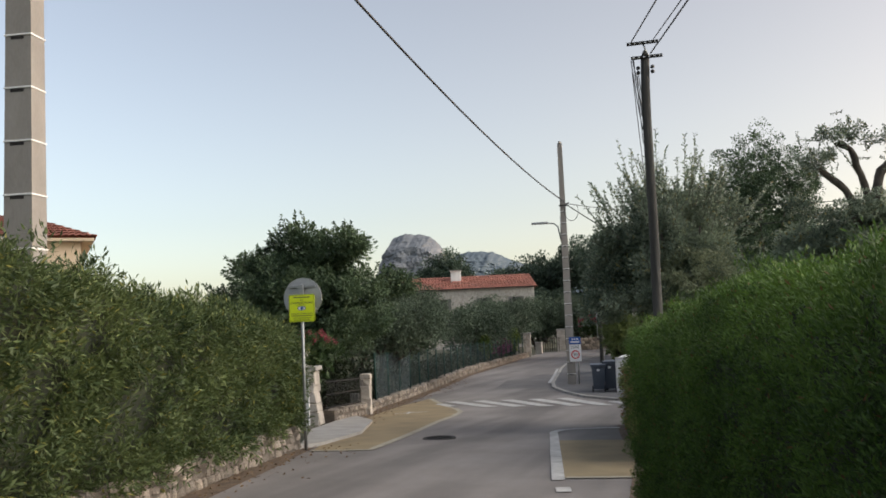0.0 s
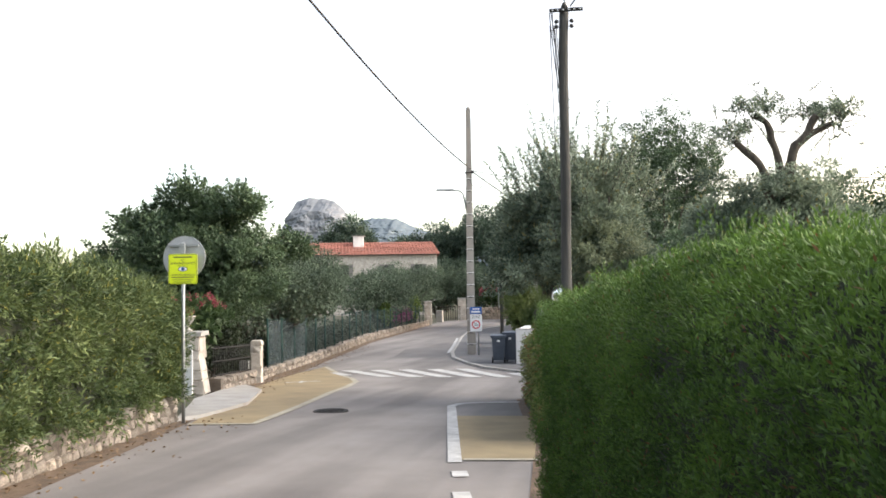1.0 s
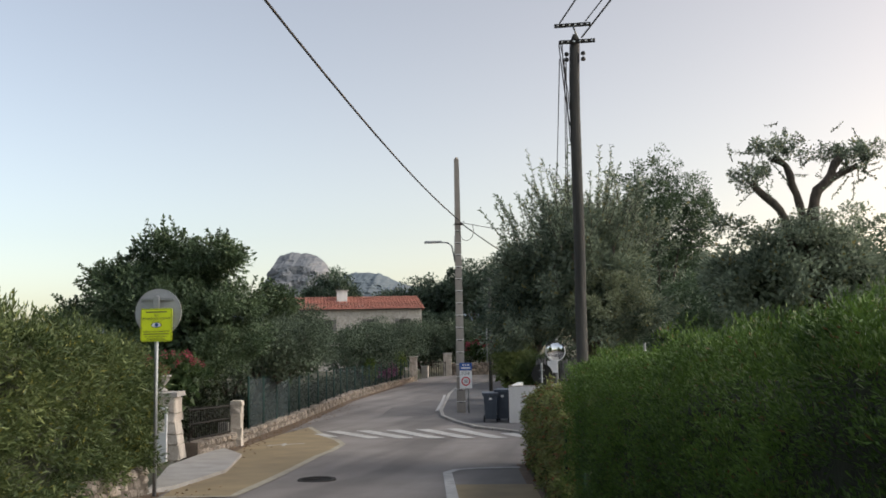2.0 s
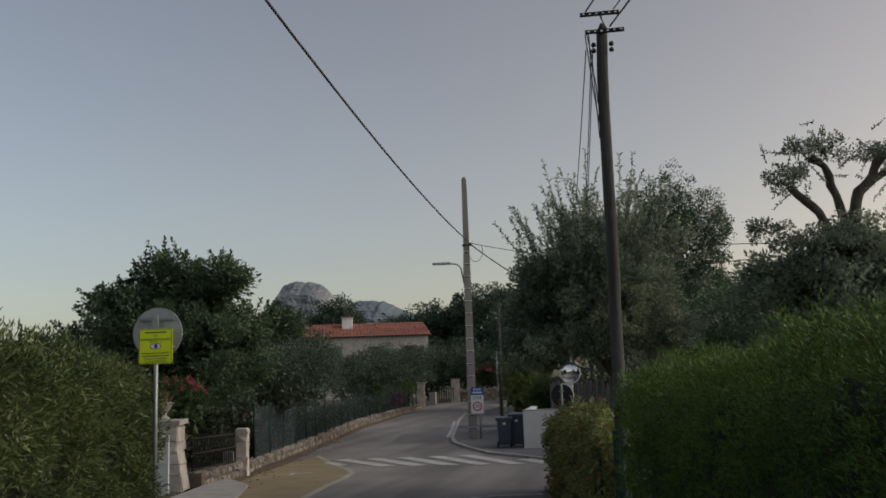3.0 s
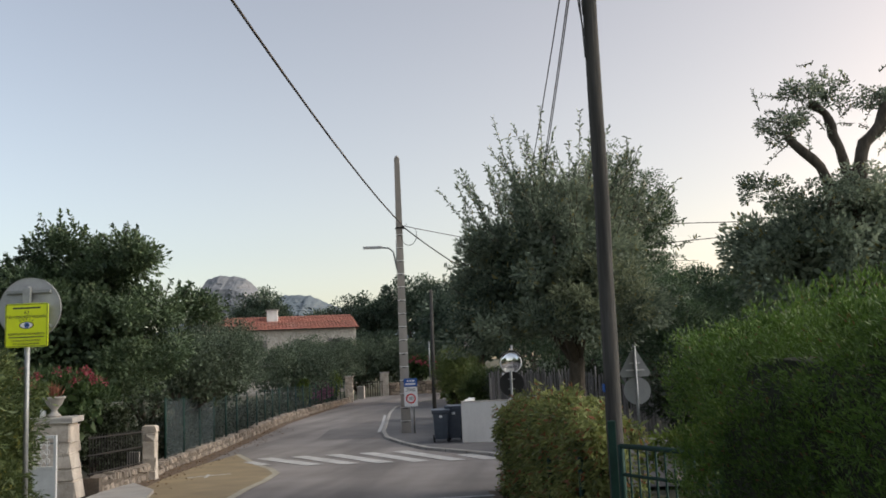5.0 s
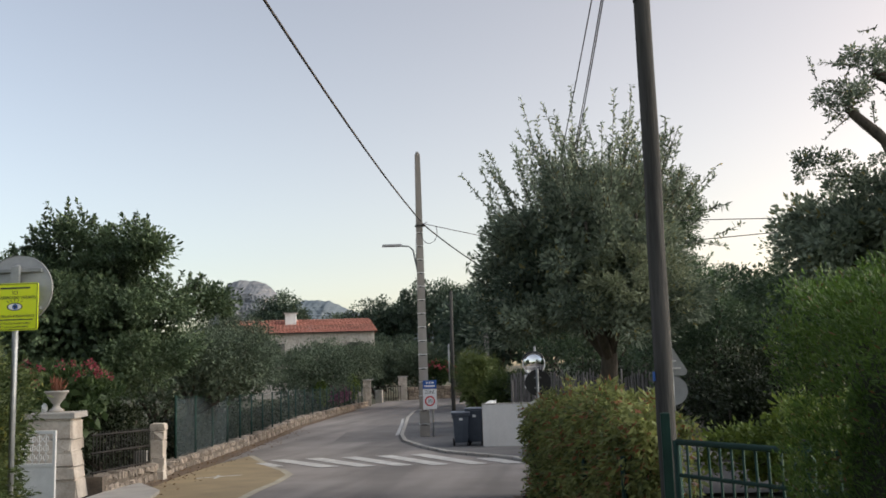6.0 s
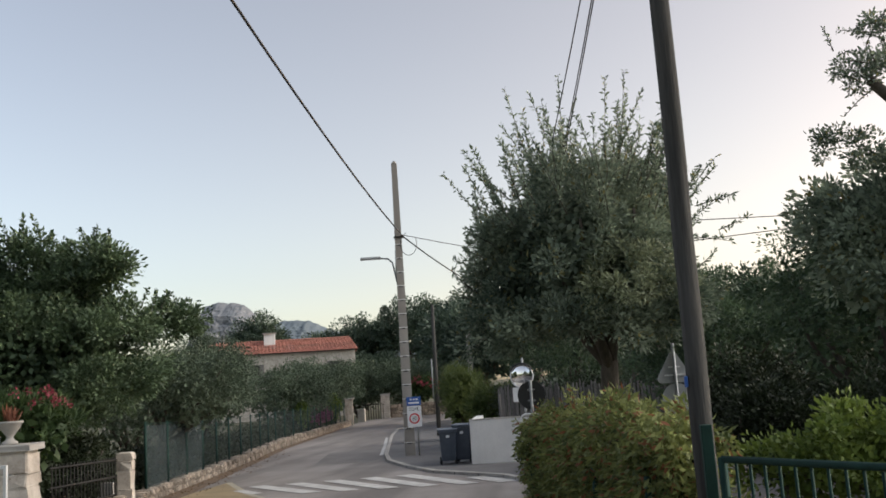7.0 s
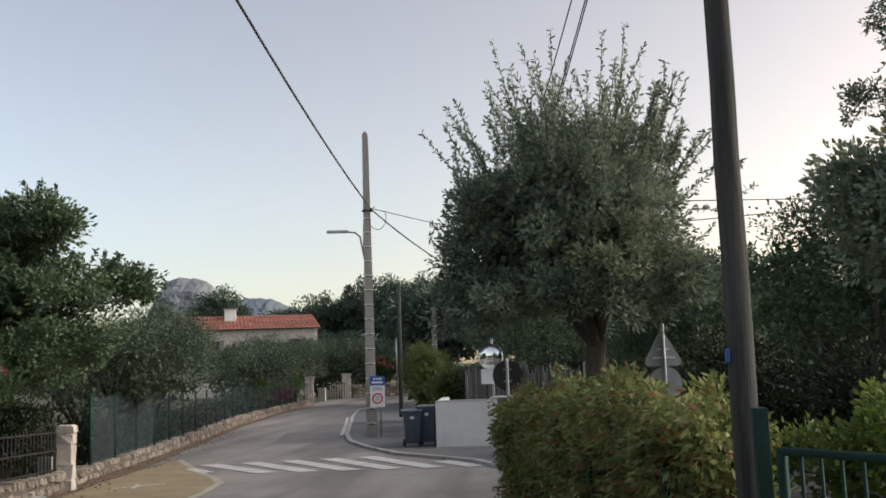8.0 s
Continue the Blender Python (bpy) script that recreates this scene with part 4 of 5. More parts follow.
def cable(label, a, b, sag, r, curl=None):
    pts = [Vector(a) + (Vector(b) - Vector(a)) * t - Vector((0, 0, 4 * sag * t * (1 - t))) for t in np.linspace(0, 1, 25)]
    return tagged(part("overhead_cable", tube("overhead_cable", CABLE, pts, r, 6)), label, "cable")


cable("thick twisted black overhead cable between utility poles", (-6.1, 38.4, 7.2), (-4.92, -14, 11.7), 1.37, 0.024)
cable("black overhead cable dropping from the pole to the trees", (-6.05, 38.4, 7.1), (-1.2, 52.0, 5.2), 0.5, 0.026)
cable("thin grey overhead wire from the pole", (-6.05, 38.4, 7.12), (9.0, 60, 7.3), 0.4, 0.014)
loop = [(-6.0 + 0.3 * math.cos(a) + 0.2, 38.3, 6.75 + 0.42 * math.sin(a)) for a in np.linspace(1.8, 6.9, 18)]
tagged(part("cable_loop", tube("cable_loop", CABLE, loop, 0.012, 5)), "loose loop of cable hanging by the concrete pole", "cable")


def wooden_pole():
    x, y = -0.55, 12.6
    th = thing("telephone_pole", "weathered wooden telephone pole with crossarms", "telephone pole", pose(x, y, g(y), 0.0, 0.6, 0))
    part("shaft", tube("shaft", WOOD, limb_path((0, 0, -0.1), (0, 0, 5.8), 0.006, 14), np.linspace(0.073, 0.062, 14), 16), th)
    part("tip", lathe("tip", WOOD, [(0.062, 5.8), (0.02, 5.9)], 16), th)
    for z, xo in ((5.78, 0.03), (5.99, -0.02)):
        bm = bmesh.new()
        box(bm, xo - 0.22, xo + 0.22, -0.1, -0.07, z - 0.022, z + 0.022, 0.003)
        armp = part("crossarm", done(bm, "crossarm", DARKIRON), th)
        # white plugs paint the bright sky seen through the arm's holes
        for k in range(6):
            part("hole", boxed("hole", SIGNWHITE, xo - 0.19 + k * 0.072, xo - 0.165 + k * 0.072, -0.104, -0.066, z - 0.009, z + 0.009), armp)
    part("bracket", tube("bracket", STEEL, [(0.05, -0.08, 5.8), (-0.02, -0.085, 5.99)], 0.012, 6), th)
    for sx in (-1, 1):
        for z in (5.55, 5.62):
            part("insulator", lathe("insulator", BLACK, [(0.012, 0), (0.028, 0.01), (0.028, 0.035), (0.015, 0.05)], 12), th, at=Matrix.Translation((sx * 0.1, -0.03, z)))
    part("blue_tag", boxed("blue_tag", BLUE, -0.08, -0.06, -0.045, -0.015, 1.57, 1.64, 0.004), th, "blue plastic tag")
    for k, (dx, r) in enumerate(((-0.1, 0.007), (-0.14, 0.007), (-0.12, 0.006))):
        part("down_cable", tube("down_cable", CABLE, [(dx - 0.05, -0.1, 5.75), (dx - 0.04 + 0.02 * k, -0.09, 5.45), (dx + 0.01, -0.08, 5.15), (-0.08, -0.03, 4.95 - 0.2 * k)], r, 5), th)


wooden_pole()
cable("thin telephone wire running over the street", (-0.66, 12.5, 6.02), (2.8, -4.0, 4.2), 0.05, 0.009)
cable("thin telephone wire running over the street", (-0.35, 12.5, 6.02), (2.95, -4.0, 4.0), 0.05, 0.007)
cable("thin telephone wire running over the street", (-0.4, 12.5, 5.82), (3.6, -4.0, 4.9), 0.05, 0.01)
for a, b, sag in (((-0.68, 12.6, 5.6), (-2.03, 34.0, 4.56), 0.45), ((-0.62, 12.6, 5.6), (-1.55, 34.0, 5.0), 0.6), ((-0.6, 12.6, 5.62), (-1.5, 34.0, 5.1), 0.63)):
    cable("telephone wire running behind the tree", a, b, sag, 0.007)

cable("thin overhead wire crossing behind the trees", (1.00, 30.0, 5.50), (22.00, 30.0, 5.04), 0.05, 0.012)
cable("thin overhead wire crossing behind the trees", (1.00, 30.0, 4.82), (22.00, 30.0, 6.08), 0.05, 0.012)


# ---- right side: tall hedge, gate, low hedge, signs ----
def right_line(y):
    return along(RIGHT, y) - 0.06


def right_top(y):
    return float(np.interp(y, (-6, 1, 2.5, 4.3, 5.9, 6.7, 8.2, 9), (2.6, 2.29, 2.27, 2.25, 2.15, 2.08, 2.0, 1.95)))


hedge("hedge", "tall clipped cypress hedge, bright green and feathery", right_line, right_top, 1.05, 1, CYPRESS, 15000, (0.023, 0.0062), 0.9, 0.9, 9.0, 0.0, 0.05, 0.2, clump=(0.045, 30), stir=0.45, deep=0.06)
hedge("hedge", "tall clipped cypress hedge beside the street", right_line, right_top, 1.05, 1, CYPRESS, 2500, (0.05, 0.02), 0.5, -5, 0.95, 0.0, 0.06, 0.22)


k = 260
hy = rng.uniform(1.5, 8.9, k)
P, D, sv, sf = shoots(np.stack([np.array([right_line(y) for y in hy]) + rng.uniform(0.06, 0.6, k), hy, np.array([right_top(y) for y in hy]) - 0.05], 1), rng.normal(size=(k, 3)) * 0.25 + np.array([0, 0, 1.0]), rng.uniform(0.03, 0.09, k), 260)
cypress_hedge = bpy.data.objects["hedge.002"]
tagged(part("top_growth", leaf_mesh("top_growth", P, D, 0.022, 0.006, CYPRESS), cypress_hedge, at=cypress_hedge.matrix_basis.inverted()), kind="stuff")


def low_top(y):
    return float(np.interp(y, (12.9, 14.5, 16.5, 18.5, 20), (1.26, 1.34, 1.28, 1.14, 1.04)))


hedge("hedge", "low mixed hedge with green, yellow and red leaves", lambda y: right_line(y) + 0.2, low_top, 0.5, 1, MIXED, 3000, (0.08, 0.027), -0.5, 13.1, 20.1, 0.0, 0.1, 0.18, clump=(0.12, 40), deep=0.12)
wire_fence = thing("fence", "green steel posts in front of the low hedge", "fence", pose(0, 0, 0))
for y in (13.5, 15.4, 17.4, 19.4):
    part("post", tube("post", GREENPAINT, [(right_line(y) + 0.2, y, g(y) - 0.1), (right_line(y) + 0.2, y, g(y) + 0.95)], 0.025, 8), wire_fence)


def green_gate():
    th = thing("gate", "dark green metal double gate with upright bars", "gate", pose(0, 0, 0))
    bm = bmesh.new()
    box(bm, -0.628, -0.565, 12.07, 12.13, g(12.1) - 0.1, 1.36, 0.006)
    part("gate_post", done(bm, "gate_post", GREENPAINT), th)
    a, b = Vector((-0.54, 12.0, 0)), Vector((0.9, 9.75, 0))
    d = b - a
    def at(t, z0, z1, r, nm, seg=4):
        p = a + d * t
        part(nm, tube(nm, GREENPAINT, [(p.x, p.y, z0), (p.x, p.y, z1)], r, seg), th)
    for z in (1.17, 0.95, 0.22):
        part("rail", tube("rail", GREENPAINT, [(a.x, a.y, z), (b.x, b.y, z + 0.03)], 0.02 if z > 1 else 0.014, 6), th)
    at(0.0, 0.1, 1.18, 0.026, "stile")
    at(0.42, 0.05, 1.25, 0.042, "stile", 8)
    for k in range(1, 26):
        if k != 11:
            at(k / 26, 0.2, 1.16, 0.009, "bar")


green_gate()
tree("shrub_bush", "bright light green leafy shrub behind the gate", (1.6, 13.6), (1.6, 13.7, 0.86), (1.75, 0.6, 0.58), LIME, 210, 0.13, 70, (0.055, 0.036), 0.05, 5)
tree("shrub_bush", "bright light green leafy shrub behind the gate", (4.2, 14.2), (4.2, 14.2, 0.85), (1.7, 0.8, 0.6), LIME, 180, 0.15, 70, (0.06, 0.038), 0.05, 5)


def traffic_signs():
    # back of a round sign, black
    x, y = -1.66, 21.8
    th = thing("road_sign", "round road sign seen from its black back on a thin post", "road sign", pose(x, y, g(y), 0, 0, -6))
    part("post", tube("post", STEEL, [(0.0, -0.03, -0.1), (0.0, -0.03, 2.02)], 0.025, 10), th)
    part("disc", disc("disc", BLACK, 0.235, 0.012), th, at=Matrix.Translation((0, 0.02, 1.77)))
    for z in (1.68, 1.86):
        part("clamp", boxed("clamp", STEEL, -0.06, 0.06, -0.045, 0.01, z - 0.012, z + 0.012), th)
    # triangle over disc, both from behind
    x, y = 0.53, 20.6
    th = thing("road_sign", "grey backs of a triangular and a round sign", "road sign", pose(x, y, g(y), 0, 0, 8))
    part("post", tube("post", STEEL, [(0.0, -0.03, -0.1), (0.0, -0.03, 2.4)], 0.028, 10), th)
    bm = bmesh.new()
    for yy in (0.006, 0.022):
        for k in range(12):
            c, a = divmod(k, 4)
            base = radians(90 + 120 * c)
            cx, cz = 0.235 * math.cos(base), 0.235 * math.sin(base)
            t = base + radians(-60 + 40 * a)
            bm.verts.new((cx + 0.06 * math.cos(t), yy, cz + 0.06 * math.sin(t)))
    bm.verts.ensure_lookup_table()
    bm.faces.new([bm.verts[i] for i in range(12)])
    bm.faces.new([bm.verts[12 + i] for i in range(12)][::-1])
    for i in range(12):
        bm.faces.new([bm.verts[j] for j in (i, (i + 1) % 12, 12 + (i + 1) % 12, 12 + i)])
    tri = part("triangle", done(bm, "triangle", SIGNBACK), th, at=Matrix.Translation((0, 0, 1.98)))
    for z in (-0.06, 0.06):
        part("rail", boxed("rail", SIGNWHITE, -0.16 + max(0, z) * 1.2, 0.16 - max(0, z) * 1.2, -0.02, 0.005, z - 0.012, z + 0.012), tri)
    part("disc", disc("disc", SIGNBACK, 0.235, 0.012), th, at=Matrix.Translation((0.02, 0.02, 1.56)))


traffic_signs()


def zone_sign():
    x, y = -5.93, 38.15
    th = thing("road_sign", "blue and white zone thirty sign on a steel post", "road sign", pose(x, y, g(y) + 0.06, 0, 0, 5))
    part("post", tube("post", STEEL, [(0.1, 0.04, -0.1), (0.1, 0.04, 2.0)], 0.03, 10), th)
    top = part("street_plate", plate("street_plate", BLUE, 0.5, 0.3, 0.02, 0.02), th, "blue plate", Matrix.Translation((0, 0, 1.88)))
    for a, b, z in ((-0.13, -0.07, 0.06), (-0.03, 0.03, 0.06), (0.07, 0.15, 0.06), (-0.19, 0.19, -0.06)):
        part("printed_bar", boxed("printed_bar", SIGNWHITE, a, b, -0.014, -0.0105, z - 0.03, z + 0.03), top)
    low = part("zone_plate", plate("zone_plate", SIGNWHITE, 0.5, 0.72, 0.02, 0.03), th, "white zone plate", Matrix.Translation((0, 0, 1.35)))
    part("lettering", lettering("ZONE", 0.17, INK, 0.34), low, at=Matrix.Translation((0, -0.013, 0.25)))
    part("ring", disc("ring", RED, 0.185, 0.003), low, at=Matrix.Translation((0, -0.0125, -0.07)))
    part("ring_field", disc("ring_field", SIGNWHITE, 0.135, 0.003), low, at=Matrix.Translation((0, -0.0145, -0.07)))
    part("lettering", lettering("30", 0.19, INK), low, at=Matrix.Translation((0, -0.018, -0.07)))


zone_sign()

WZ = g(33.2) + 0.06
white_wall = thing("wall_white", "low white rendered garden wall with stains", "wall", pose(-3.57, 32.5, WZ, 0, 0, 0), kind="structure")
bm = bmesh.new()
box(bm, 0, 1.7, 0, 0.22, -0.1, 1.24, 0.012)
box(bm, 0, 0.22, 0.22, 3.2, -0.1, 1.24, 0.012)
part("wall_body", done(bm, "wall_body", RENDERW), white_wall)
bm = bmesh.new()
box(bm, -0.015, 1.715, -0.015, 0.235, 1.242, 1.265, 0.006)
part("coping", done(bm, "coping", CONCRETE), white_wall)


def mirror_post():
    x, y = -2.0, 33.7
    th = thing("traffic_mirror", "round convex traffic mirror on a post above a white plate", "traffic mirror", pose(x, y, WZ))
    part("post", tube("post", STEEL, [(0.04, 0.1, -0.1), (0.04, 0.1, 2.95)], 0.035, 10), th)
    n, seg, verts, faces = 8, 36, [], []
    for i in range(n + 1):
        r = 0.33 * i / n
        for k in range(seg):
            a = 2 * math.pi * k / seg
            verts.append((r * math.cos(a), -math.sqrt(0.75 ** 2 - r * r) + 0.67, r * math.sin(a)))
    for i in range(n):
        for k in range(seg):
            a, b = i * seg + k, i * seg + (k + 1) % seg
            faces.append((a, b, b + seg, a + seg))
    m = pose(0, 0, 2.4, 4, 0, -6)
    part("mirror_dome", mesh("mirror_dome", verts, faces, MIRROR, True), th, "silver convex mirror", m)
    part("rim", tube("rim", SIGNWHITE, [(0.34 * math.cos(a), 0.0, 0.34 * math.sin(a)) for a in np.linspace(0, 2 * math.pi, 37)], 0.018, 6), th, at=m)
    part("backing", disc("backing", BLACK, 0.335, 0.04), th, at=m @ Matrix.Translation((0, 0.03, 0)))
    part("hood", tube("hood", BLACK, [(0.37 * math.cos(a), -0.05, 0.37 * math.sin(a)) for a in np.linspace(0.5, 2.64, 16)], 0.03, 6), th, at=m)
    part("plate", plate("plate", SIGNWHITE, 0.36, 0.42, 0.015, 0.02), th, "blank white plate", Matrix.Translation((-0.12, 0.05, 1.86)))


mirror_post()
rail = thing("barrier", "white steel tube barrier at the pavement edge", "barrier", pose(-2.06, 31.4, WZ))
part("tube", tube("tube", WHITEPAINT, [(0, 0, -0.1), (0, 0, 1.25), (0.04, 0, 1.33), (0.1, 0, 1.36), (1.1, 0, 1.36), (1.17, 0, 1.33), (1.2, 0, 1.25), (1.2, 0, -0.1)], 0.03, 8), rail)


def wheelie_bin(x, y, turn, h):
    th = thing("wheelie_bin", "grey blue plastic wheelie bin with closed lid on the pavement", "bin", pose(x, y, g(y) + 0.06, 0, 0, turn), "bins by the wall")
    bm = bmesh.new()
    box(bm, -0.25, 0.25, -0.3, 0.3, 0.1, h - 0.1, 0.03)
    for v in bm.verts:
        f = 0.78 + 0.22 * v.co.z / h
        v.co.x *= f
        v.co.y *= f
    part("body", done(bm, "body", BIN), th)
    part("rim", boxed("rim", BIN, -0.28, 0.28, -0.33, 0.33, h - 0.14, h - 0.09, 0.012), th)
    bm = bmesh.new()
    box(bm, -0.29, 0.29, -0.35, 0.33, h - 0.088, h - 0.03, 0.02)
    for v in bm.verts:
        v.co.z += 0.03 * (v.co.y + 0.35)
    part("lid", done(bm, "lid", BIN), th)
    part("handle", tube("handle", BIN, [(-0.22, 0.32, h - 0.12), (-0.22, 0.4, h - 0.08), (0.22, 0.4, h - 0.08), (0.22, 0.32, h - 0.12)], 0.016, 6), th)
    for sx in (-0.22, 0.22):
        w = part("wheel", tube("wheel", RUBBER, [(sx - 0.03, 0.24, 0.1), (sx + 0.03, 0.24, 0.1)], 0.1, 16), th)
        part("hub", tube("hub", STEEL, [(sx - 0.034, 0.24, 0.1), (sx + 0.034, 0.24, 0.1)], 0.03, 8), w)
        part("foot", boxed("foot", RUBBER, sx - 0.03, sx + 0.03, -0.24, -0.18, 0.0, 0.12), th)
    part("sticker", boxed("sticker", SIGNWHITE, -0.05, 0.05, -0.297, -0.285, h * 0.74, h * 0.81), th)
    return th


wheelie_bin(-4.3, 33.2, 8, 1.04)
wheelie_bin(-3.86, 33.5, -4, 1.14)


def reed_fence():
    th = thing("screen_fence", "weathered grey reed screen fence behind the wall", "fence", pose(0, 0, 0))
    verts, faces = [], []
    x = -2.8
    while x < 4.5:
        y = 35.6 - 0.25 * (x + 3)
        h = 2.15 + rng.normal() * 0.08 - 0.06 * max(0, x)
        w = rng.uniform(0.035, 0.06)
        v, f = tube_data([(x, y + rng.normal() * 0.015, g(y)), (x + rng.normal() * 0.02, y, g(y) + h)], [w / 2, w / 2], 4)
        b = len(verts)
        verts += v
        faces += [tuple(i + b for i in q) for q in f]
        x += w * 1.02
    tagged(part("reeds", mesh("reeds", verts, faces, REED), th), kind="stuff")
    for x in (-2.8, -0.4, 2.0, 4.4):
        y = 35.7 - 0.25 * (x + 3)
        part("post", tube("post", REED, [(x, y, g(y) - 0.1), (x, y, g(y) + 2.0)], 0.04, 8), th)


reed_fence()
dark_pole = tagged(part("telephone_pole", tube("telephone_pole", WOOD, [(-6.55, 51, g(51) - 0.1), (-6.5, 51, 5.6)], [0.11, 0.08], 10)), "slim dark pole at the pavement edge", "telephone pole")
part("cable_guard", tube("cable_guard", STEEL, [(-6.7, 50.9, 0.9), (-6.7, 50.9, 2.9)], 0.035, 8), dark_pole, "white cable guard")
far_pole = concrete_pole("grey concrete pole between the far trees", -5.45, 60, 10, 5.85, 0.34, 0.24, 8)

# ---- trees ----
oak = tree("oak_tree", "dark green oak with an uneven crown behind the pillar", (-12.0, 24.0), (-11.7, 23.9, 2.8), (2.0, 1.9, 1.75), OAK, 100, 0.36, 200, (0.095, 0.05), 0.2, 9, inner=0.4,
           extra=(((-11.7, 23.8, 4.55), (0.85, 0.8, 0.55), 20), ((-10.15, 23.6, 4.4), (0.6, 0.6, 0.46), 16), ((-13.2, 24.0, 3.85), (0.9, 0.9, 0.5), 20), ((-14.3, 24.2, 2.9), (0.7, 0.8, 0.45), 18),
                  ((-12.4, 24.0, 3.75), (1.1, 0.9, 0.7), 26), ((-10.9, 23.8, 4.0), (0.9, 0.8, 0.6), 22), ((-9.6, 23.5, 3.1), (0.6, 0.8, 0.5), 17), ((-9.0, 24.4, 3.1), (0.55, 0.8, 0.5), 17), ((-9.75, 23.4, 1.9), (0.85, 0.9, 0.9), 32), ((-11.2, 23.3, 1.5), (1.2, 0.7, 0.7), 26), ((-12.6, 27.5, 2.0), (2.3, 2.1, 1.8), 60)))
# ragged twigs standing out of the oak's crown
lobes = np.array([(-11.7, 23.9, 2.8, 1.9, 1.75), (-11.7, 23.8, 4.55, 0.85, 0.55), (-10.15, 23.6, 4.4, 0.6, 0.46), (-13.2, 24.0, 3.85, 0.9, 0.5), (-14.3, 24.2, 2.9, 0.7, 0.45), (-9.3, 23.9, 3.1, 0.7, 0.5)])
pick = lobes[rng.choice(6, 170, p=(0.3, 0.18, 0.12, 0.16, 0.12, 0.12))]
dirs = unit(rng.normal(size=(170, 3)) + np.array([0, -0.2, 0.7]))
P, D, sv, sf = shoots(pick[:, :3] + dirs * np.stack([pick[:, 3], pick[:, 3], pick[:, 4]], 1), dirs + rng.normal(size=(170, 3)) * 0.35, rng.uniform(0.22, 0.5, 170), 85)
tagged(part("twig_foliage", leaf_mesh("twig_foliage", P, D, 0.1 * rng.uniform(0.7, 1.3, len(P)), 0.052, OAK), oak, at=oak.matrix_basis.inverted()), kind="stuff")
tagged(part("twig_wood", mesh("twig_wood", sv, sf, BARK), oak, at=oak.matrix_basis.inverted()), kind="stuff")
tree("oleander_bush", "oleander bush with red-pink blossom behind the pillar", (-10.6, 21.6), (-10.6, 21.5, 1.3), (1.15, 0.7, 0.75), OLEANDER, 70, 0.22, 60, (0.14, 0.025), 0.04, 5, up=0.6)
bl = clumps((-10.5, 21.2, 1.6), (1.1, 0.6, 0.5), 34, 0.09, 16, 0.8)
tagged(part("blossom", leaf_mesh("blossom", *bl, 0.05, 0.045, PINK), bpy.data.objects["oleander_bush"], at=bpy.data.objects["oleander_bush"].matrix_basis.inverted()), "red-pink blossom", kind="stuff")
tree("olive_tree", "grey-green olive tree leaning over the garden fence", (-12.2, 31.0), (-10.9, 30.6, 1.85), (1.65, 1.7, 1.15), OLIVE, 120, 0.34, 90, (0.1, 0.03), 0.12, 6)
tree("olive_tree", "grey-green olive tree behind the garden fence", (-14.4, 34.0), (-14.2, 33.8, 1.4), (1.9, 2.0, 1.4), OLIVE, 120, 0.34, 90, (0.1, 0.03), 0.12, 6)
tree("olive_tree", "grey-green olive tree behind the garden fence", (-15.0, 40.5), (-14.4, 40, 2.0), (2.2, 2.6, 2.25), OLIVE, 210, 0.4, 90, (0.12, 0.034), 0.14, 6)
tree("olive_tree", "rounded grey-green olive tree behind the garden fence", (-17.6, 62), (-17.2, 62, 1.4), (3.1, 3.2, 2.3), OLIVE, 170, 0.5, 80, (0.16, 0.05), 0.16, 6)
tree("olive_tree", "rounded grey-green olive tree before the stone house", (-19.6, 76), (-19.2, 78, 1.7), (3.6, 3.2, 2.6), OLIVE, 150, 0.5, 80, (0.18, 0.055), 0.16, 6)
tree("olive_tree", "dense grey-green tree beside the far gate", (-20.0, 97), (-20.0, 97, 1.6), (4.4, 3, 2.9), OLIVE, 190, 0.55, 80, (0.2, 0.06), 0.16, 6)
tree("olive_tree", "dense grey-green tree beside the far gate", (-15.2, 98), (-15.2, 98, 1.6), (3.8, 3, 2.8), OLIVE, 170, 0.55, 80, (0.2, 0.06), 0.16, 6)
tree("olive_tree", "dense grey-green tree beside the far gate", (-10.6, 97), (-10.4, 97, 1.9), (3.2, 3, 3.0), OLIVE, 150, 0.55, 80, (0.2, 0.06), 0.16, 6)
tree("willow_bush", "feathery yellow-green bush at the pavement edge", (-5.0, 47), (-4.9, 47, 0.9), (1.0, 1.3, 1.5), WILLOW, 90, 0.36, 90, (0.2, 0.02), 0.08, 6, up=0.7)
tree("willow_bush", "feathery yellow-green bush at the pavement edge", (-3.4, 43.5), (-3.3, 43.5, 0.5), (1.2, 1.2, 1.1), WILLOW, 90, 0.32, 80, (0.16, 0.02), 0.06, 6, up=0.7)
for k, (x, y, r, h) in enumerate(((-41, 132, 4.4, 13.2), (-31, 130, 4.6, 9.6), (-5.5, 70, 4.0, 7.0), (0.5, 62, 4.6, 7.4), (-25, 128, 5.4, 11.4), (-17.5, 126, 5.6, 13.6), (-10, 124, 5.6, 13.2), (-3, 120, 5.6, 12.8), (-1.5, 88, 4.6, 9.6), (4.5, 78, 5.2, 9.8))):
    tree("far_tree", "dark green tree in the wood behind the houses", (x, y), (x, y, h * 0.58), (r, r, h * 0.42), FARTREE, 130, 1.0, 80, (0.36, 0.18), 0.3, 5, group="wood behind the houses")
tree("far_tree", "dark low wood behind the gate", (-24, 118), (-24, 118, 2.8), (7, 3, 3.0), FARTREE, 120, 0.9, 80, (0.34, 0.17), 0.3, 5, group="wood behind the houses")

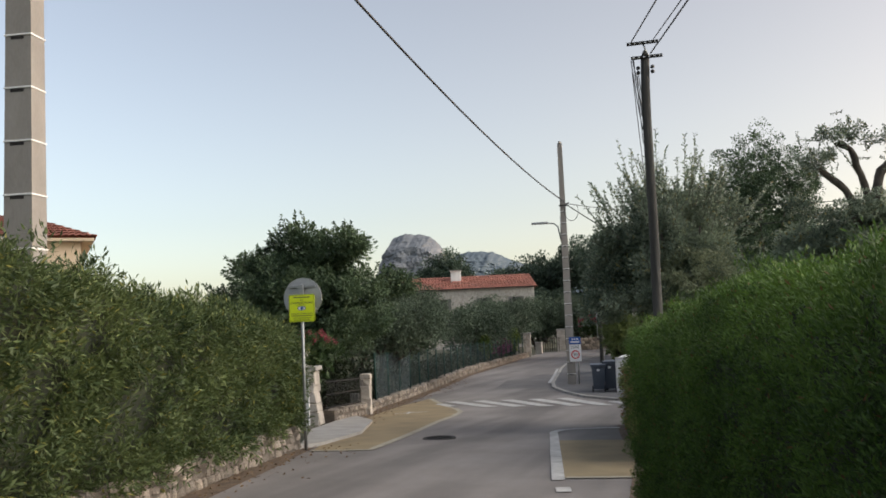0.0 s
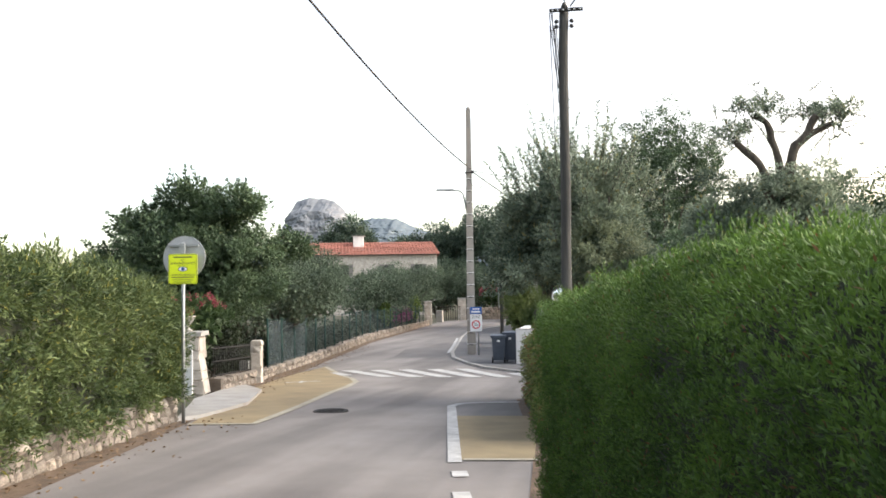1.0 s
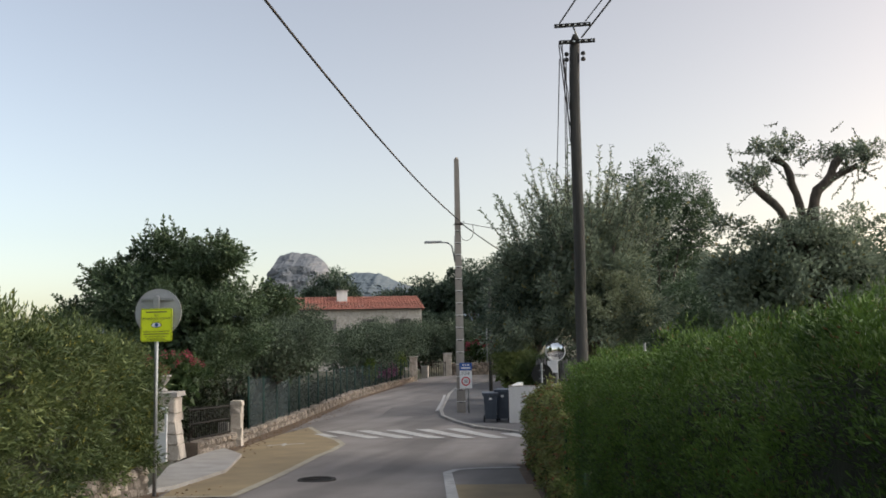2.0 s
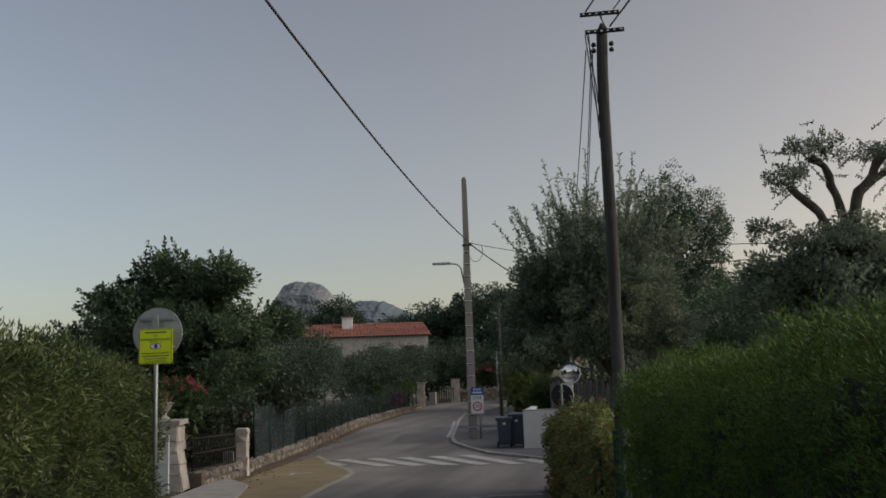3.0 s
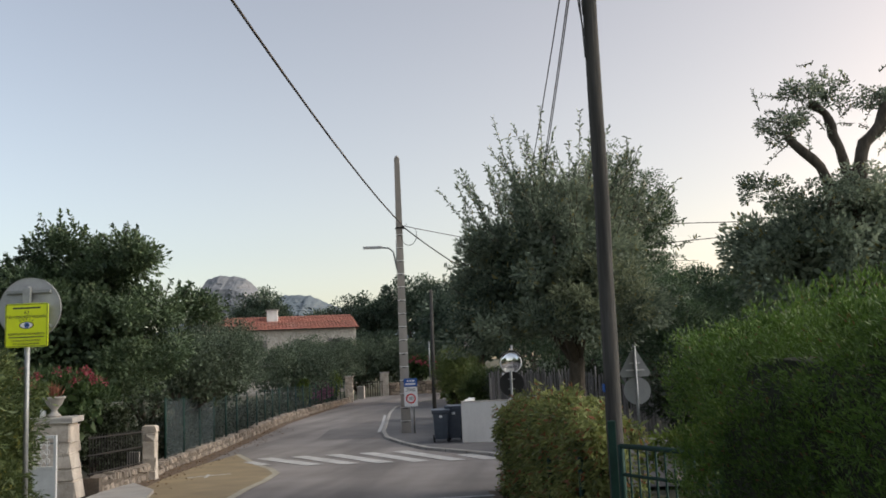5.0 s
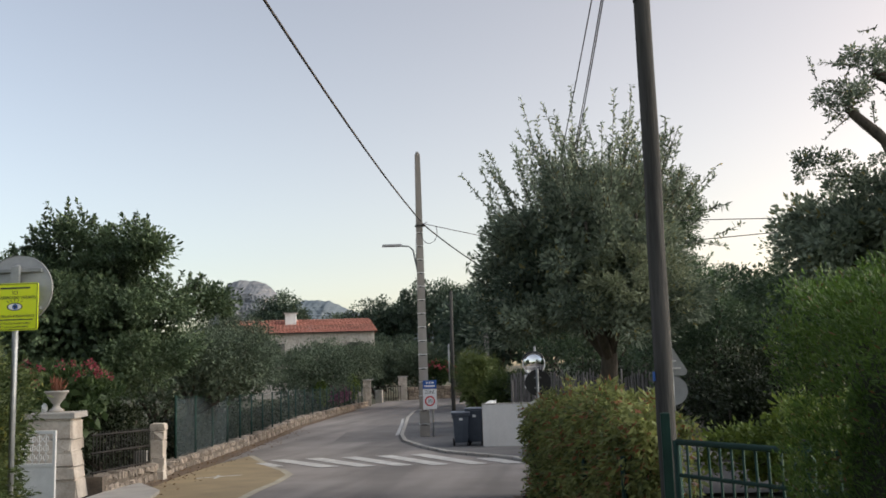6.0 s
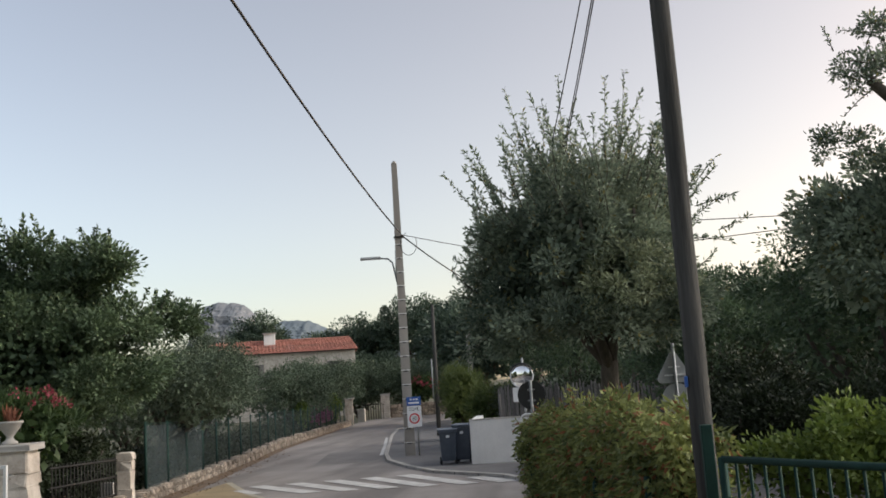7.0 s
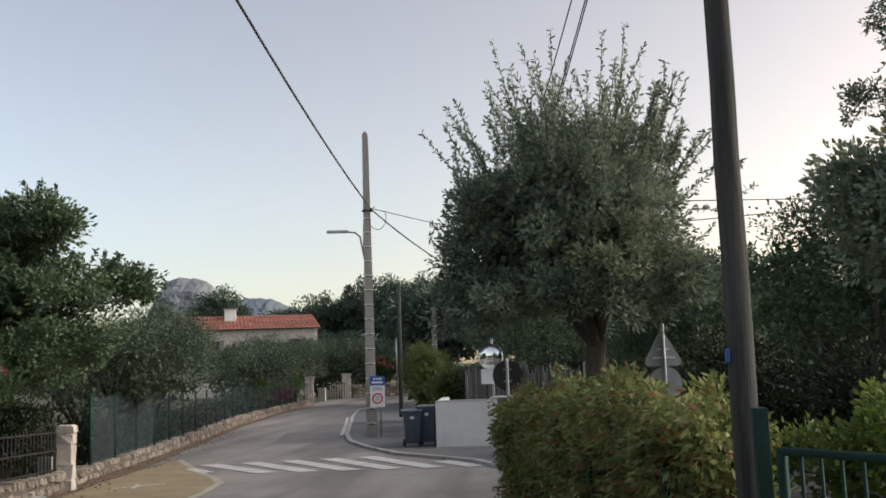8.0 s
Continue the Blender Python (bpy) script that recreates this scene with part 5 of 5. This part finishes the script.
# added shrubs whose near-black leaves carry the shade behind railing and fence
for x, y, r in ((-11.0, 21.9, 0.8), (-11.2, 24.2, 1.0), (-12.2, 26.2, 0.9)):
    tree("laurel_bush", "added shrub with shade-dark leaves behind the railing", (x, y), (x, y, 0.35), (r, r * 1.2, 0.75), SHADE, 60, 0.24, 70, (0.09, 0.045), 0.05, 4, group="dark shrubs behind the railing")
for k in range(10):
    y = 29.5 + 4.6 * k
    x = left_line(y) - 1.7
    tree("laurel_bush", "added low shrub with shade-dark leaves behind the fence", (x, y), (x, y, g(y) + 0.35), (1.1, 2.6, 0.75), SHADE, 60, 0.3, 50, (0.12, 0.06), 0.05, 4, group="low shrubs behind the fence")

# the tall grey-green tree by the junction, with long shoots
RT = (-0.45, 19.6)
right_tree = tree("olive_tree", "bushy grey-green tree with long upright shoots by the junction", RT, (-0.8, 19.7, 3.3), (1.45, 1.4, 1.3), GREYGREEN, 100, 0.25, 190, (0.082, 0.031), 0.15, 8, inner=0.4,
                  extra=(((-1.85, 19.8, 2.8), (0.6, 0.8, 0.8), 32), ((-1.75, 19.7, 3.7), (0.5, 0.6, 0.4), 16), ((-1.0, 19.3, 2.2), (1.5, 1.2, 0.5), 50), ((-2.0, 19.6, 2.4), (0.55, 0.7, 0.5), 24), ((0.35, 19.5, 2.55), (0.7, 0.8, 0.5), 30), ((0.15, 19.8, 4.25), (0.55, 0.6, 0.4), 18), ((-0.9, 19.6, 4.5), (0.6, 0.6, 0.35), 16)))
P, D = clumps((-0.15, 18.5, 2.7), (0.75, 0.4, 0.75), 34, 0.18, 110, 0.3)
tagged(part("front_foliage", leaf_mesh("front_foliage", P, D, 0.075 * rng.uniform(0.7, 1.3, len(P)), 0.028, leafy("yellowing_leaves", (0.075, 0.097, 0.055), (0.32, 0.355, 0.22), None, 0, 0.35, 1.5)), right_tree, "lighter yellow-green leaves", right_tree.matrix_basis.inverted()), kind="stuff")
k = 150
dirs = unit(np.stack([rng.normal(size=k), rng.normal(size=k), np.abs(rng.normal(size=k)) + 0.35], 1))
starts = np.array([-0.7, 19.7, 3.4]) + dirs * np.array([1.45, 1.3, 1.3])
ways = dirs * np.array([0.55, 0.6, 0.7]) + np.array([0, 0, 0.6]) + rng.normal(size=(k, 3)) * 0.16
P, D, sv, sf = shoots(starts, ways, rng.uniform(0.45, 1.25, k), 70)
# a few low shoots that reach out over the corner and the street
k = 26
low = np.stack([np.where(rng.random(k) < 0.5, -2.1, 0.75) + rng.normal(size=k) * 0.2, 19.5 + rng.normal(size=k) * 0.5, rng.uniform(2.2, 3.8, k)], 1)
out = np.stack([np.sign(low[:, 0] + 0.7) * 0.8, rng.normal(size=k) * 0.4, rng.uniform(-0.1, 0.6, k)], 1)
P2, D2, sv2, sf2 = shoots(low, out, rng.uniform(0.3, 0.65, k), 75)
sf += [tuple(i + len(sv) for i in q) for q in sf2]
sv += sv2
P, D = np.concatenate([P, P2]), np.concatenate([D, D2])
inv = right_tree.matrix_basis.inverted()
tagged(part("shoot_leaves", leaf_mesh("shoot_leaves", P, D, 0.085 * rng.uniform(0.7, 1.3, len(P)), 0.03, GREYGREEN), right_tree, at=inv), kind="stuff")
tagged(part("shoot_wood", mesh("shoot_wood", sv, sf, BARK), right_tree, at=inv), kind="stuff")


# pollarded tree with thick bare limbs
def pollard():
    b = np.array([3.1, 16.0, g(16.0)])
    th = thing("pollard_tree", "pollarded tree with thick dark bare limbs and leafy tufts", "tree", Matrix.Translation(b))
    part("trunk", tube("trunk", BARK, limb_path((0, 0, 0), np.array([2.8, 15.9, 3.4]) - b, 0.05, 8), np.linspace(0.17, 0.12, 8), 10), th)
    # each limb: its bends from the fork to the sawn end
    limbs = ((((2.62, 15.9, 3.3), (2.5, 15.85, 3.84), (2.32, 15.8, 4.15), (2.02, 15.75, 4.44)), 0.075), (((2.8, 15.9, 3.38), (2.75, 15.9, 3.96), (2.6, 15.85, 4.45), (2.54, 15.85, 4.72), (2.34, 15.8, 4.84)), 0.07),
             (((2.8, 15.9, 3.38), (2.9, 15.9, 4.0), (2.98, 15.9, 4.33), (3.18, 15.9, 4.54), (3.33, 15.95, 4.82)), 0.095), (((2.98, 15.9, 4.33), (3.2, 15.9, 4.5), (3.58, 15.95, 4.68)), 0.06))
    P, D, tips = [], [], []
    for bends, r in limbs:
        bends = [np.array(v) - b for v in bends]
        pts = [bends[0]]
        for a, e in zip(bends, bends[1:]):
            pts += list(limb_path(a, e, 0.014, 4)[1:])
        radii = np.linspace(r, r * 0.62, len(pts)) * rng.uniform(0.88, 1.14, len(pts))
        radii[-2] *= 1.25
        part("limb", tube("limb", BARK, pts, radii, 9), th)
        tips.append(bends[-1])
        p, d = clumps(bends[-1] + np.array([-0.02, 0, 0.1]), (0.32, 0.3, 0.2), 13, 0.1, 60, 0.2)
        P.append(p), D.append(d)
    for c, rad, n in (((1.75, 15.8, 3.75), (0.4, 0.4, 0.3), 16), ((2.3, 15.6, 3.55), (0.7, 0.4, 0.35), 24), ((3.1, 15.6, 3.7), (0.8, 0.4, 0.35), 26), ((2.8, 15.8, 4.92), (0.3, 0.4, 0.12), 8), ((3.75, 16, 4.9), (0.35, 0.4, 0.2), 9), ((1.9, 15.8, 4.42), (0.16, 0.2, 0.12), 5)):
        p, d = clumps(np.array(c) - b, rad, n, 0.11, 60, 0.2)
        P.append(p), D.append(d)
    P, D = np.concatenate(P), np.concatenate(D)
    tagged(part("leaf_tuft", leaf_mesh("leaf_tuft", P, D, 0.048 * rng.uniform(0.7, 1.3, len(P)), 0.024, GREYGREEN), th), kind="stuff")
    st = np.array([tips[int(rng.integers(4))] + rng.normal(size=3) * 0.2 for _ in range(90)])
    w = unit(rng.normal(size=(90, 3)) + np.array([-0.4, 0, 0.35]))
    P, D, sv, sf = shoots(st, w, rng.uniform(0.15, 0.38, 90), 80)
    tagged(part("twig_foliage", leaf_mesh("twig_foliage", P, D, 0.048, 0.022, GREYGREEN), th), kind="stuff")
    tagged(part("twig_wood", mesh("twig_wood", sv, sf, BARK), th), kind="stuff")


pollard()
tree("garden_tree", "yellowish green garden tree behind the tall hedge", (3.2, 16.9), (2.8, 16.3, 2.75), (1.6, 1.0, 1.1), GREYGREEN, 190, 0.26, 100, (0.08, 0.04), 0.1, 6)
for x, y, rx, z, rz in ((2.0, 40, 2.6, 6.0, 4.0), (4.6, 23.5, 2.3, 2.6, 2.2), (7.6, 22.5, 2.6, 2.6, 2.3), (10.5, 20, 2.8, 2.6, 2.3), (6.6, 18.5, 1.9, 2.0, 1.9), (2.6, 29, 2.4, 2.0, 2.0), (-0.2, 43, 3.4, 2.0, 3.0), (5.5, 38, 4, 2.4, 3.2), (8, 31, 3, 2.2, 2.4)):
    tree("garden_tree", "dense dark green garden tree", (x, y), (x, y, z), (rx, rx * 0.8, rz), GARDEN, 210 if z > 5 else 100, 0.39, 150, (0.09, 0.047), 0.15, 6, group="dark garden trees")


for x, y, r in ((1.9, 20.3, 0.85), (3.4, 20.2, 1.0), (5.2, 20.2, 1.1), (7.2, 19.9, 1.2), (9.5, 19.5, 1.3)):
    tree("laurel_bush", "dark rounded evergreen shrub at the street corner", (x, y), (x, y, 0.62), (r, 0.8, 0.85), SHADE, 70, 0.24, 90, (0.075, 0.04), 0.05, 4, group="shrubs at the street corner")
# added shade-dark shrubs that cover bright gaps below the trees
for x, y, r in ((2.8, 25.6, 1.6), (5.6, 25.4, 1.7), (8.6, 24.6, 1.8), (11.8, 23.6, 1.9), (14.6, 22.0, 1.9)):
    tree("laurel_bush", "added shrub with shade-dark leaves under the garden trees", (x, y), (x, y, 0.7), (r, 1.0, 1.2), SHADE, 80, 0.34, 80, (0.1, 0.05), 0.06, 4, group="shrubs at the street corner")
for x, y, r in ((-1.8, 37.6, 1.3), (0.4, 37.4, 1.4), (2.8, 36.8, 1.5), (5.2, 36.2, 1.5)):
    tree("laurel_bush", "added shrub with shade-dark leaves behind the reed screen", (x, y), (x, y, 0.5), (r, 1.0, 1.3), SHADE, 80, 0.34, 80, (0.1, 0.05), 0.06, 4, group="shrubs behind the reed screen")
# added row of far trees that covers the bright horizon on the right
for x, y, r, h in ((6, 66, 5, 7.5), (13, 60, 5.5, 7), (20, 56, 6, 7), (28, 50, 6, 7), (34, 40, 6, 7), (17, 40, 5, 6)):
    tree("far_tree", "dark green tree in the wood behind the houses", (x, y), (x, y, h * 0.45), (r, r, h * 0.52), FARTREE, 110, 0.8, 90, (0.3, 0.15), 0.3, 5, group="wood behind the houses")

# ---- houses and mountain ----
def tiled_slope(name, a, b, c, d, parent, pitch=0.28):
    """A slope of rounded tiles between eave a-b and ridge d-c (corner points): columns of half-round rows."""
    a, b, c, d = (Vector(p) for p in (a, b, c, d))
    n = max(4, int((b - a).length / pitch))
    rows = max(3, int((d - a).length / 0.4))
    up = (b - a).cross(d - a).normalized()
    if up.z < 0:
        up = -up
    verts, faces = [], []
    k = 4 * n
    for j in range(rows):
        for e in (0, 1):
            t = (j + e) / rows
            l, r = a + (d - a) * t, b + (c - b) * t
            for i in range(k + 1):
                h = 0.05 * abs(math.sin(math.pi * i / 4)) + (0.04 if e == 0 else 0.0)
                verts.append(l + (r - l) * i / k + up * h)
        o = j * 2 * (k + 1)
        for i in range(k):
            faces.append((o + i, o + i + 1, o + k + 2 + i, o + k + 1 + i))
    tagged(part(name, mesh(name, verts, faces, TILE), parent), "terracotta roof tiles", kind="stuff")


def stone_house():
    x0, x1, y0, y1, ze, zr = -40.4, -22.6, 110.2, 118, 6.3, 8.0
    th = thing("house", "long pale stone house with a terracotta tiled roof", "house", Matrix.Translation((-22.2, 110.2, 0)) @ Matrix.Rotation(radians(14), 4, "Z") @ Matrix.Translation((22.2, -110.2, 0)))
    bm = bmesh.new()
    box(bm, x0, x1, y0, y1, g(110) - 0.3, ze)
    part("wall", done(bm, "wall", RUBBLEWALL), th)
    tiled_slope("roof", (x0 - 0.3, y0 - 0.4, ze - 0.05), (x1 + 0.35, y0 - 0.4, ze - 0.05), (x1 - 0.5, 114, zr), (x0 - 0.3, 114, zr), th, 0.42)
    tiled_slope("roof", (x1 + 0.35, y1 + 0.4, ze - 0.05), (x0 - 0.3, y1 + 0.4, ze - 0.05), (x0 - 0.3, 114, zr), (x1 - 0.5, 114, zr), th, 0.42)
    tiled_slope("roof", (x1 + 0.35, y0 - 0.4, ze - 0.05), (x1 + 0.35, y1 + 0.4, ze - 0.05), (x1 - 0.5, 114, zr), (x1 - 0.5, 113.99, zr), th, 0.42)
    part("gutter", boxed("gutter", DARKIRON, x0 - 0.3, x1 + 0.35, y0 - 0.5, y0 - 0.4, ze - 0.14, ze - 0.04), th)
    ch = part("chimney", boxed("chimney", RENDERW, -33.2, -31.9, 112.4, 113.3, 7.0, 8.7, 0.02), th)
    part("chimney_cap", boxed("chimney_cap", CONCRETE, -33.35, -31.75, 112.25, 113.45, 8.7, 8.82), ch)
    for x in (-36.5, -34.6, -29.4, -25.4):
        w = part("window", boxed("window", BLACK, x, x + 0.95, y0 - 0.02, y0 + 0.1, 3.6, 5.0), th)
        part("shutter", boxed("shutter", REED, x - 0.5, x - 0.02, y0 - 0.06, y0 - 0.02, 3.55, 5.05), w)
        part("shutter", boxed("shutter", REED, x + 0.97, x + 1.45, y0 - 0.06, y0 - 0.02, 3.55, 5.05), w)
        part("sill", boxed("sill", CONCRETE, x - 0.1, x + 1.05, y0 - 0.12, y0, 3.5, 3.58), w)


stone_house()


def villa():
    th = thing("house", "cream rendered villa with a hipped terracotta roof", "house", pose(-21.2, 25.7, g(25.7) - 0.06, 0, 0, 42))
    part("wall", boxed("wall", CREAM, -11, 0, 0, 9, -0.3, 6.15), th)
    e, r = 6.2, 7.75
    tiled_slope("roof", (-11.5, -0.5, e), (0.5, -0.5, e), (-1.9, 2.0, r - 0.55), (-9, 2.0, r - 0.55), th, 0.22)
    tiled_slope("roof", (0.5, -0.5, e), (0.5, 9.5, e), (-1.9, 7, r - 0.55), (-1.9, 2.0, r - 0.55), th, 0.22)
    tiled_slope("roof", (0.5, 9.5, e), (-11.5, 9.5, e), (-9, 7, r - 0.55), (-1.9, 7, r - 0.55), th, 0.22)
    part("roof_top", boxed("roof_top", TILE, -9, -1.9, 2, 7, r - 0.7, r - 0.54), th)
    part("eave_soffit", boxed("eave_soffit", CREAM, -11.4, 0.42, -0.42, 9.4, 6.07, 6.17), th)


villa()


def far_gates():
    block_pillar("gate_pillar", "pale stone gate pillar by the far gate", -16.3, 75.9, 0.62, 0.6, 2.0, 0.08, 10)
    block_pillar("gate_pillar", "pale stone gate pillar by the far gate", -17.15, 75.2, 0.5, 0.5, 1.9, 0.08, 10)
    block_pillar("gate_pillar", "pale stone gate pillar beside a rubble wall", -15.5, 88, 0.8, 0.7, 2.1, 0.1, 10)
    th = thing("wall_far", "pale rubble garden wall along the bend of the street", "wall", pose(0, 0, 0), kind="structure")
    a, b = Vector((-15.0, 88.2, 0)), Vector((-6.5, 92.5, 0))
    jv, jf = [], []
    ln = (b - a).length
    ang = math.atan2(b.y - a.y, b.x - a.x)
    part("mortar_body", boxed("mortar_body", MORTAR, 0, ln, 0.05, 0.4, -0.3, 1.15), th, at=Matrix.Translation((a.x, a.y, g(90))) @ Matrix.Rotation(ang, 4, "Z"))
    for r in range(4):
        x = 0.0
        while x < ln:
            w = rng.uniform(0.3, 0.65)
            m = Matrix.Translation((a.x, a.y, g(90))) @ Matrix.Rotation(ang, 4, "Z") @ Matrix.Translation((x + w / 2, 0.1, 0.15 + 0.3 * r)) @ Matrix.Diagonal((w * 0.95, 0.25, 0.29, 1))
            me = ROUGH[int(rng.integers(len(ROUGH)))]
            o = len(jv)
            jv += [m @ v.co for v in me.vertices]
            jf += [tuple(i + o for i in q.vertices) for q in me.polygons]
            x += w
    tagged(part("far_stones", mesh("far_stones", jv, jf, STONES), th), kind="stuff")
    tagged(part("bin", boxed("bin", CONCRETE, -16.9, -16.3, 82, 82.6, g(82), g(82) + 1.1, 0.04)), "grey concrete meter box by the far gate", "box")
    g1 = thing("gate", "dark iron gate between far pillars", "gate", pose(-17.2, 86, g(86)))
    for k in range(9):
        part("bar", boxed("bar", DARKIRON, k * 0.19, k * 0.19 + 0.05, 0.2 * k, 0.2 * k + 0.04, 0, 1.4), g1)
    part("rail", tube("rail", DARKIRON, [(0, 0, 1.3), (1.6, 1.7, 1.3)], 0.03, 6), g1)


far_gates()
tree("oleander_bush", "pink flowering oleander behind the far wall", (-12.6, 92.5), (-12.6, 92.5, 1.2), (1.9, 1.0, 1.3), OLEANDER, 60, 0.35, 60, (0.24, 0.06), 0.05, 5)
far_ol = bpy.data.objects["oleander_bush.001"]
tagged(part("blossom", leaf_mesh("blossom", *clumps((-12.6, 91.9, 1.4), (1.8, 0.9, 1.0), 40, 0.14, 14, 0.8), 0.13, 0.12, PINK), far_ol, at=far_ol.matrix_basis.inverted()), "pink blossom", kind="stuff")
tree("ivy_bush", "ivy-covered post in the garden fence", (-15.95, 60.5), (-15.95, 60.5, 0.15), (0.32, 0.32, 0.95), LIME, 40, 0.2, 50, (0.12, 0.08), 0.06, 3)
tree("ivy_bush", "ivy growing over the far gate pillar", (-17.1, 73.8), (-17.0, 73.8, 0.2), (0.45, 0.45, 1.1), LIME, 40, 0.25, 50, (0.14, 0.09), 0.06, 3)
tree("flower_bush", "magenta flowering bush behind the fence", (-16.3, 66), (-16.4, 66, -0.1), (0.7, 2.2, 0.8), MAGENTA, 60, 0.25, 50, (0.13, 0.1), 0.05, 4)


def mountain(name, label, mat, centre, profile, depth, seed):
    """A far rock: a ridge outline of (across, height) pulled down to its foot on both sides, roughened."""
    xs = np.linspace(profile[0][0], profile[-1][0], 240)
    hs = np.interp(xs, [p[0] for p in profile], [p[1] for p in profile])
    crag = 0.035 * depth
    hs = hs + np.array([crag * noise.noise(Vector((x * 5 / depth, seed, 2.0))) + 0.5 * crag * noise.noise(Vector((x * 14 / depth, seed, 7.0))) for x in xs]) * np.clip(hs / 40, 0, 1)
    front = [(-0.75 + 0.5 * f ** 1.6 + 0.25 * max(0.0, f - 0.85) / 0.15, f) for f in np.linspace(0, 1, 46)]
    rows = front + [(0.6, 0.6), (1.2, 0.0)]
    verts, faces = [], []
    for dy, f in rows:
        for x, h in zip(xs, hs):
            p = Vector((x * 3.6 / depth + seed, seed, f * h * 8.0 / depth))
            rough = noise.noise(p) * 0.07 + abs(noise.noise(p * 2.6)) * 0.05 + noise.noise(p * 6.5) * 0.022
            side = noise.noise(p * 3.1 + Vector((9, 0, 0))) * 0.03 * min(1.0, (1 - f) * 6)
            verts.append((centre[0] + x + side * depth, centre[1] + (dy + rough * min(1.0, (1.02 - f) * 8)) * depth, -2 + (h + 2) * f))
    w = len(xs)
    for r in range(len(rows) - 1):
        for i in range(w - 1):
            faces.append((r * w + i, r * w + i + 1, (r + 1) * w + i + 1, (r + 1) * w + i))
    return tagged(part(name, mesh(name, verts, faces, mat)), label, "mountain", kind="structure")


mountain("backdrop_mountain", "flat-topped limestone rock far off, coloured pale blue-grey for haze", ROCK, (-530, 1500), ((-90, 10), (-64, 60), (-54, 95), (-51, 120), (-46, 144), (-36, 158), (-20, 163), (16, 162), (34, 155), (44, 147), (52, 140), (60, 118), (80, 96), (150, 70), (320, 0)), 110, 1.0)
mountain("backdrop_hill", "rounded hill far behind the houses, tinted blue-grey for haze", HILL, (-690, 2500), ((-400, 120), (-250, 160), (-120, 185), (-40, 203), (20, 206), (60, 196), (120, 170), (260, 130), (500, 60)), 200, 5.0)
mountain("backdrop_hill", "low hills on the horizon, tinted blue-grey for haze", HILL, (-1500, 2300), ((-900, 0), (-600, 60), (-350, 95), (-100, 75), (150, 110), (420, 80), (700, 30)), 200, 9.0)

# added dark slope, stands in for trees and blocks sky showing through leaves
GAPGREEN = surface("gap_filler_green", (0.018, 0.03, 0.016), (0.06, 0.085, 0.045), 0.25, 0.95, 0, 0.0, 2.0)
mountain("backdrop_gap_filler", "added dark green slope that closes sky gaps behind the gardens", GAPGREEN, (45, 150), ((-48, 0), (-36, 5), (-10, 8), (25, 9), (70, 8), (120, 0)), 30, 3.0)

kerb_stones()
